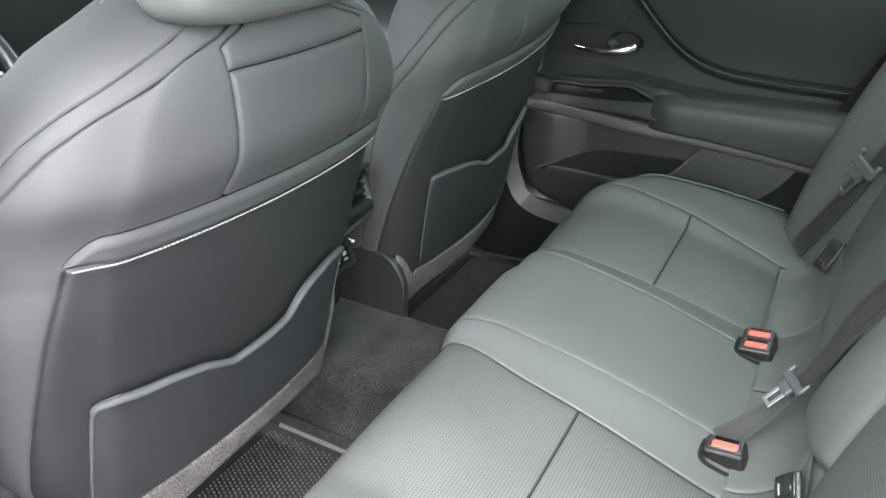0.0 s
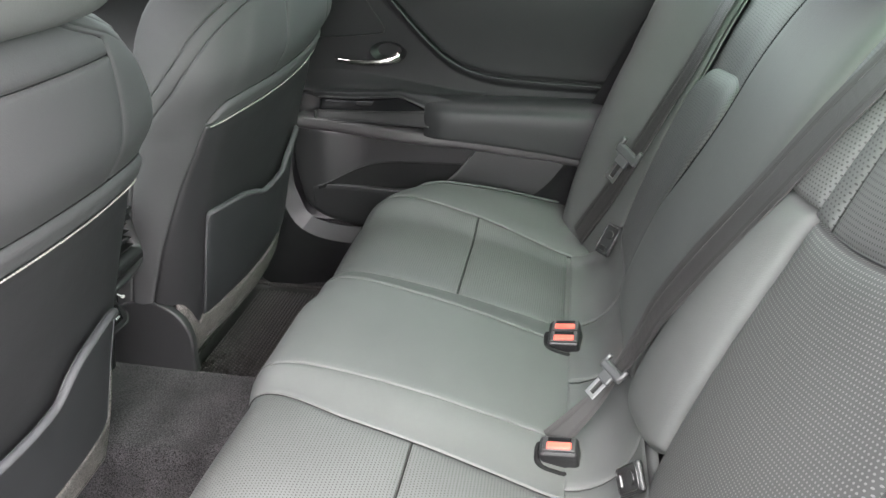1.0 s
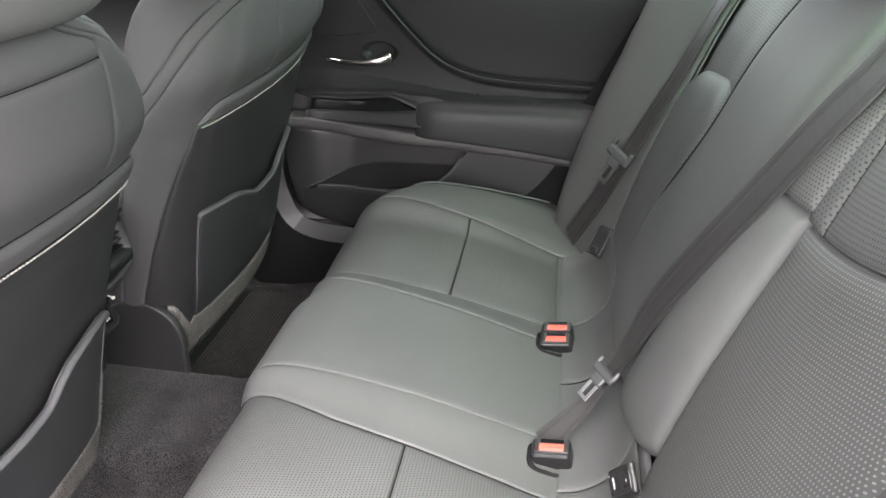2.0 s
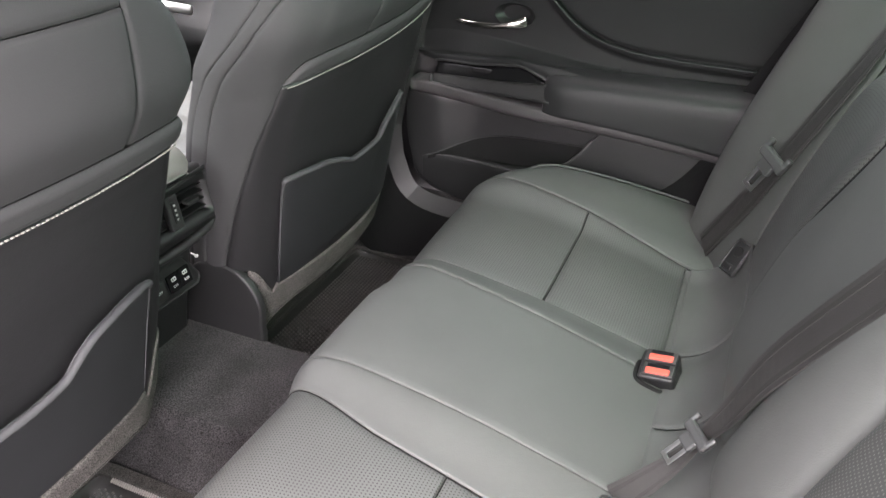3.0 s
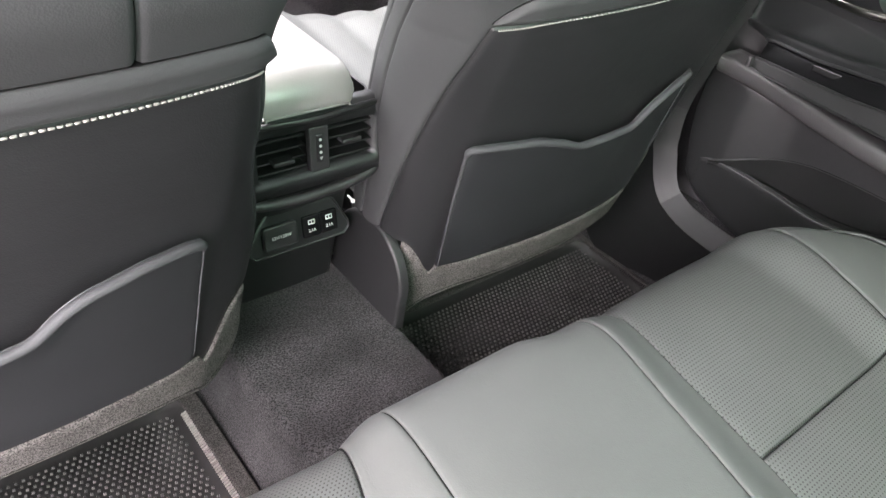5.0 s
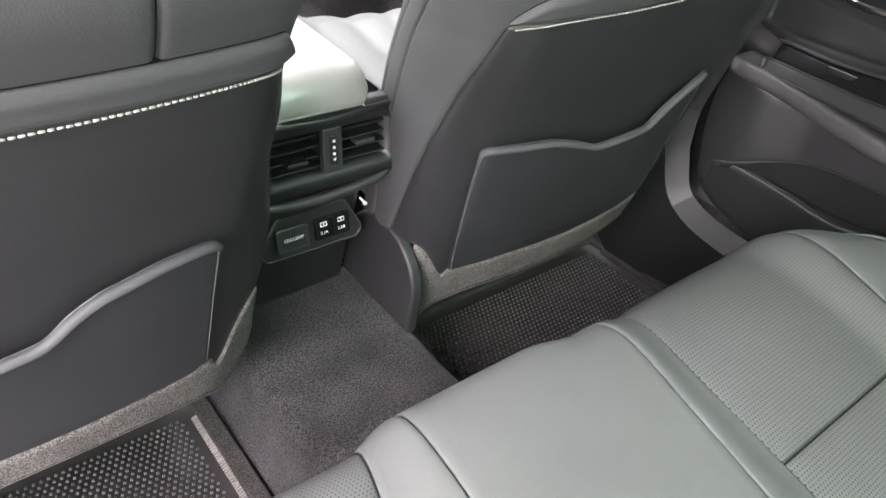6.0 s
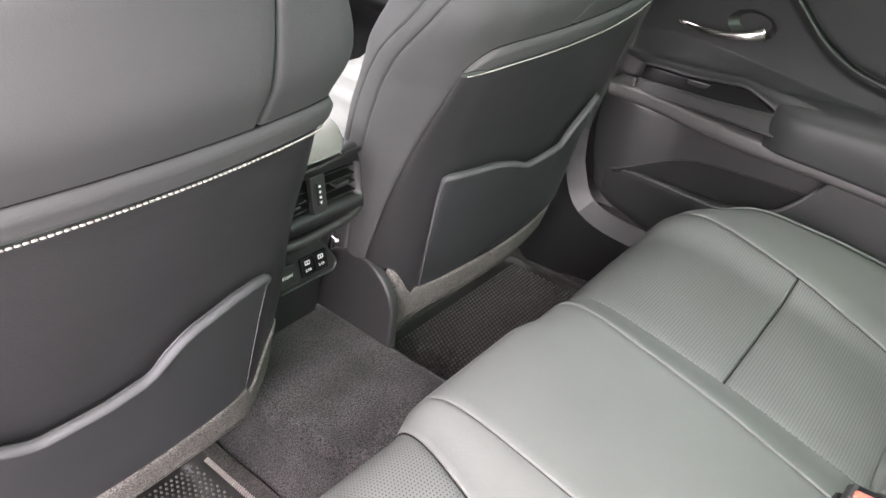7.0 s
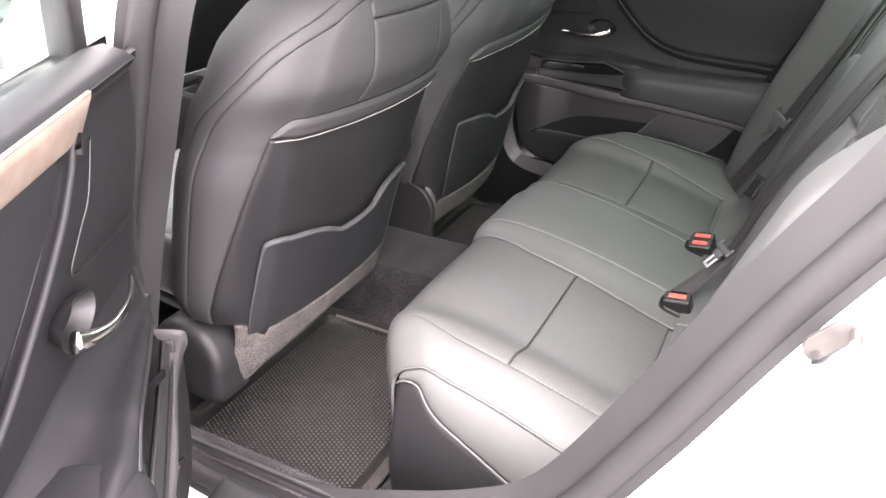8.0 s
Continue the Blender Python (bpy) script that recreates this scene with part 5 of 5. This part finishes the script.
def frame_at(p, y_dir, z_dir):
    y = Vector(y_dir).normalized()
    z = Vector(z_dir)
    z = (z - y * z.dot(y)).normalized()
    x = y.cross(z)
    m = Matrix((x, y, z)).transposed().to_4x4()
    return Matrix.Translation(p) @ m


b1 = belt("seat_belt", [(-0.084, -0.372, 0.306), (-0.078, -0.394, 0.336), (-0.070, -0.424, 0.378), (-0.062, -0.446, 0.418), (-0.070, -0.464, 0.468), (-0.092, -0.480, 0.535), (-0.124, -0.509, 0.617), (-0.157, -0.551, 0.716), (-0.182, -0.584, 0.795), (-0.197, -0.608, 0.845), (-0.205, -0.664, 0.937), (-0.205, -0.75, 0.945)], [(-0.75, 0.62, 0.2), (-0.75, 0.6, 0.25), (-0.7, 0.65, 0.3), (-0.55, 0.78, 0.3), (-0.35, 0.88, 0.32), (-0.28, 0.89, 0.35), (-0.25, 0.9, 0.36), (-0.22, 0.9, 0.37), (-0.2, 0.88, 0.4), (-0.15, 0.86, 0.5), (0, 0.5, 0.9), (0, 0.1, 1)], 0.052, "black woven centre seat belt hanging over the backrest", narrow=((0, 0.75), (0.12, 0.55), (0.25, 0.28), (0.33, 0.55), (0.42, 0.85), (0.5, 1), (1, 1)))
tongue(b1, frame_at((-0.072, -0.438, 0.424), (-0.25, 0.55, -0.72), (-0.55, 0.65, 0.5)) @ Matrix.Scale(0.72, 4))
run = [on_back(x, z, 0.009) for x, z in ((0.556, 0.325), (0.534, 0.375), (0.506, 0.445), (0.482, 0.54), (0.464, 0.63), (0.452, 0.70), (0.447, 0.76), (0.444, 0.83))]
b2 = belt("seat_belt", [tuple(p) for p, n in run] + [(0.44, -0.67, 0.935), (0.435, -0.76, 0.945)], [tuple(n) for p, n in run] + [(0, 0.6, 0.8), (0, 0.2, 1)], 0.048, "black woven seat belt hanging flat against the backrest")
tp, tn = on_back(0.480, 0.531, 0.026)
tongue(b2, frame_at(tp, (0.10, 0.42, -0.86), (-0.70, 0.62, 0.30)))
# hinged cover of the child-seat anchor between pad and cushion
def anchor_cover(m):
    """Hinged plastic cover: a rounded frame, a raised disc and a pull tab."""
    a = thing("anchor_cover", m.translation, "black plastic child-seat anchor cover between backrest and cushion", "anchor cover", group="anchor covers")
    block("flap", (0.034, 0.060, 0.008), m, PLASTIC, a, bevel=0.0035, seg=3)
    sweep("raised_rim", [tuple(m @ Vector((x, y, 0.0045))) for x, y in rrect(0.0145, 0.027, 0.006, 4)], ring(0.0013, 0.0013, 6), SLAT, a, closed=True, up=tuple(m.to_3x3() @ Vector((0, 0, 1))))
    plate("disc", ring(0.0085, 0.0085, 20), m @ pose(0, 0.010, 0.003), 0.003, SLAT, a, bevel=0.001)
    block("pull_tab", (0.016, 0.010, 0.005), m @ pose(0, -0.018, 0.005), SLAT, a, bevel=0.0022)


anchor_cover(frame_at((-0.238, -0.456, 0.398), (-0.45, -0.20, 0.62), (-0.62, 0.42, 0.6)))
anchor_cover(frame_at((0.440, -0.455, 0.372), (0.25, -0.30, 0.70), (-0.65, 0.60, 0.4)))


def buckle(p, face, twin, label):
    """face: the way the red button looks; its long side runs along the car."""
    b = thing("belt_buckle", p, label, "belt buckle", group="rear belt buckles")
    z = Vector(face).normalized()
    x = Vector((0, -1, -0.15))
    x = (x - z * x.dot(z)).normalized()
    y = z.cross(x)
    pm = Matrix.Translation(p) @ Matrix((x, y, z)).transposed().to_4x4() @ Matrix.Scale(0.88, 4)
    block("housing", (0.058, 0.034 if not twin else 0.056, 0.075), pm @ pose(0, 0, -0.0385), PLASTIC, b, bevel=0.006, seg=3)
    for k in ((0.0,) if not twin else (-0.0135, 0.0135)):
        block("rim", (0.050, 0.024, 0.006), pm @ pose(0.002, k, 0.0), GREYPL, b, bevel=0.002)
        block("button", (0.038, 0.0125, 0.006), pm @ pose(0.002, k - 0.0035, 0.002), RED, b, "red release button", bevel=0.0025)
        block("slot", (0.034, 0.0060, 0.0015), pm @ pose(0.002, k + 0.0068, 0.0028), GLOSS, b, bevel=0)
    return b


buckle((-0.116, -0.379, 0.330), (-0.30, 0.20, 0.93), False, "black belt buckle with a red button in the cushion")
buckle((0.160, -0.380, 0.331), (-0.30, 0.20, 0.93), True, "twin black belt buckle with two red buttons")


# felt-lined slots round the buckles, lying in the cushion
bu, bv = np.meshgrid(np.linspace(0, 7, 281), np.linspace(0, 0.5, 121), indexing="ij")
bench_pts = bench(bu, bv).reshape(-1, 3)
for cx, cy, rx, ry in ((-0.112, -0.378, 0.023, 0.029), (0.161, -0.378, 0.030, 0.029)):
    slot = thing("buckle_slot", (cx, cy, 0.31), "dark felt lining round the belt buckle slot", "seat trim", group="buckle slots")
    V, F = [], []
    a = np.linspace(0, 2 * np.pi, 41)[:-1]
    for scale, up in ((1.0, -0.002), (0.97, 0.0026), (0.80, 0.0022), (0.5, -0.004)):
        x, y = cx + scale * rx * np.sign(np.cos(a)) * np.abs(np.cos(a)) ** 0.55, cy + scale * ry * np.sign(np.sin(a)) * np.abs(np.sin(a)) ** 0.55
        z = [bench_pts[np.argmin((bench_pts[:, 0] - p) ** 2 + (bench_pts[:, 1] - q) ** 2), 2] for p, q in zip(x, y)]
        V += list(zip(x, y, np.array(z) + up))
    for k in range(3):
        F += [[k * 40 + q, k * 40 + (q + 1) % 40, k * 40 + 40 + (q + 1) % 40, k * 40 + 40 + q] for q in range(40)]
    F.append([120 + q for q in range(40)])
    link("felt_lining", V, F, SHADEFELT, slot)


# ---- rubber floor mats ----
def floor_mat(x0, x1, y0, y1, thread, label):
    m = thing("floor_mat", ((x0 + x1) / 2, (y0 + y1) / 2, 0.05), label, "floor mat", group="floor mats")
    zf = 0.046
    panel("mat_sheet", lambda U, V: np.stack([x0 + (x1 - x0) * U, y0 + (y1 - y0) * V, zf + 0.0 * U], -1), RUBBER, m, 10, 10, groove=0.0, thick=0.006)
    corners = [(x0, y0), (x0, y1), (x1, y1), (x1, y0)]
    loop = []
    for k, (cx, cy) in enumerate(corners):
        A, B, C = Vector(corners[k - 1]), Vector((cx, cy)), Vector(corners[(k + 1) % 4])
        d0, d1 = (A - B).normalized() * 0.03, (C - B).normalized() * 0.03
        for f in (0, 0.25, 0.5, 0.75, 1):
            p = B + d0 * (1 - f) ** 2 + d1 * f ** 2
            loop.append((p.x, p.y, zf + 0.003))
    border = sweep("border", loop, rrect(0.012, 0.0045, 0.003), BINDING, m, "woven bound mat edge", closed=True, smooth=False)
    V, F = [], []
    for xs in (x0 + 0.017, x1 - 0.017, x1 - 0.005):
        for j in range(int((y1 - y0 - 0.08) / 0.0042)):
            yy = y0 + 0.04 + 0.0042 * j
            k = len(V)
            for ex, ey in ((-0.004, -0.0016), (0.004, 0.0004), (0.004, 0.0018), (-0.004, -0.0002)):
                V.append((xs + ex, yy + ey, zf + 0.0068))
            for ex, ey in ((-0.004, -0.0016), (0.004, 0.0004), (0.004, 0.0018), (-0.004, -0.0002)):
                V.append((xs + ex, yy + ey, zf + 0.003))
            F += [[k, k + 1, k + 2, k + 3], [k, k + 4, k + 5, k + 1], [k + 1, k + 5, k + 6, k + 2], [k + 2, k + 6, k + 7, k + 3], [k + 3, k + 7, k + 4, k]]
    tagged(link("edge_stitching", V, F, thread, m, "stitched edge, darker on the far mat", smooth=False), kind="stuff")
    V, F = [], []
    nx, ny = int((x1 - x0 - 0.06) / 0.0086), int((y1 - y0 - 0.06) / 0.0078)
    for i in range(nx):
        for j in range(ny):
            cx, cy = x0 + 0.032 + 0.0086 * (i + 0.5 * (j % 2)), y0 + 0.034 + 0.0078 * j
            k = len(V)
            for r, z in ((0.0025, zf), (0.0014, zf + 0.0034)):
                V += [(cx + r * math.cos(a), cy + r * math.sin(a), z) for a in (0.5, 2.07, 3.64, 5.21)]
            F += [[k + q, k + (q + 1) % 4, k + 4 + (q + 1) % 4, k + 4 + q] for q in range(4)] + [[k + 4, k + 5, k + 6, k + 7]]
    tagged(link("studs", V, F, STUD, m, smooth=False), kind="stuff")
    return m


floor_mat(-0.63, -0.113, 0.02, 0.42, EDGETHREAD, "black studded rubber floor mat with bound edge")
# Far thread takes the dark binding colour to stand for weaker light there.
floor_mat(0.195, 0.700, 0.02, 0.395, BINDING, "black studded rubber floor mat with bound edge")


# ---- small white clip left by the console ----
clip = thing("plastic_clip", (0.124, 0.372, 0.325), "small crumpled white plastic clip beside the console", "clip")
bm = bmesh.new()
bmesh.ops.create_icosphere(bm, subdivisions=2, radius=0.0027, matrix=pose(0.124, 0.372, 0.328))
rng = random.Random(4)
for v in bm.verts:
    v.co += Vector((rng.uniform(-1, 1), rng.uniform(-1, 1), rng.uniform(-1, 1))) * 0.0014
part("crumple", bm, PRINT, clip)
block("strip", (0.003, 0.010, 0.002), pose(0.122, 0.376, 0.331, 30, 0, 25), PRINT, clip, bevel=0.001)
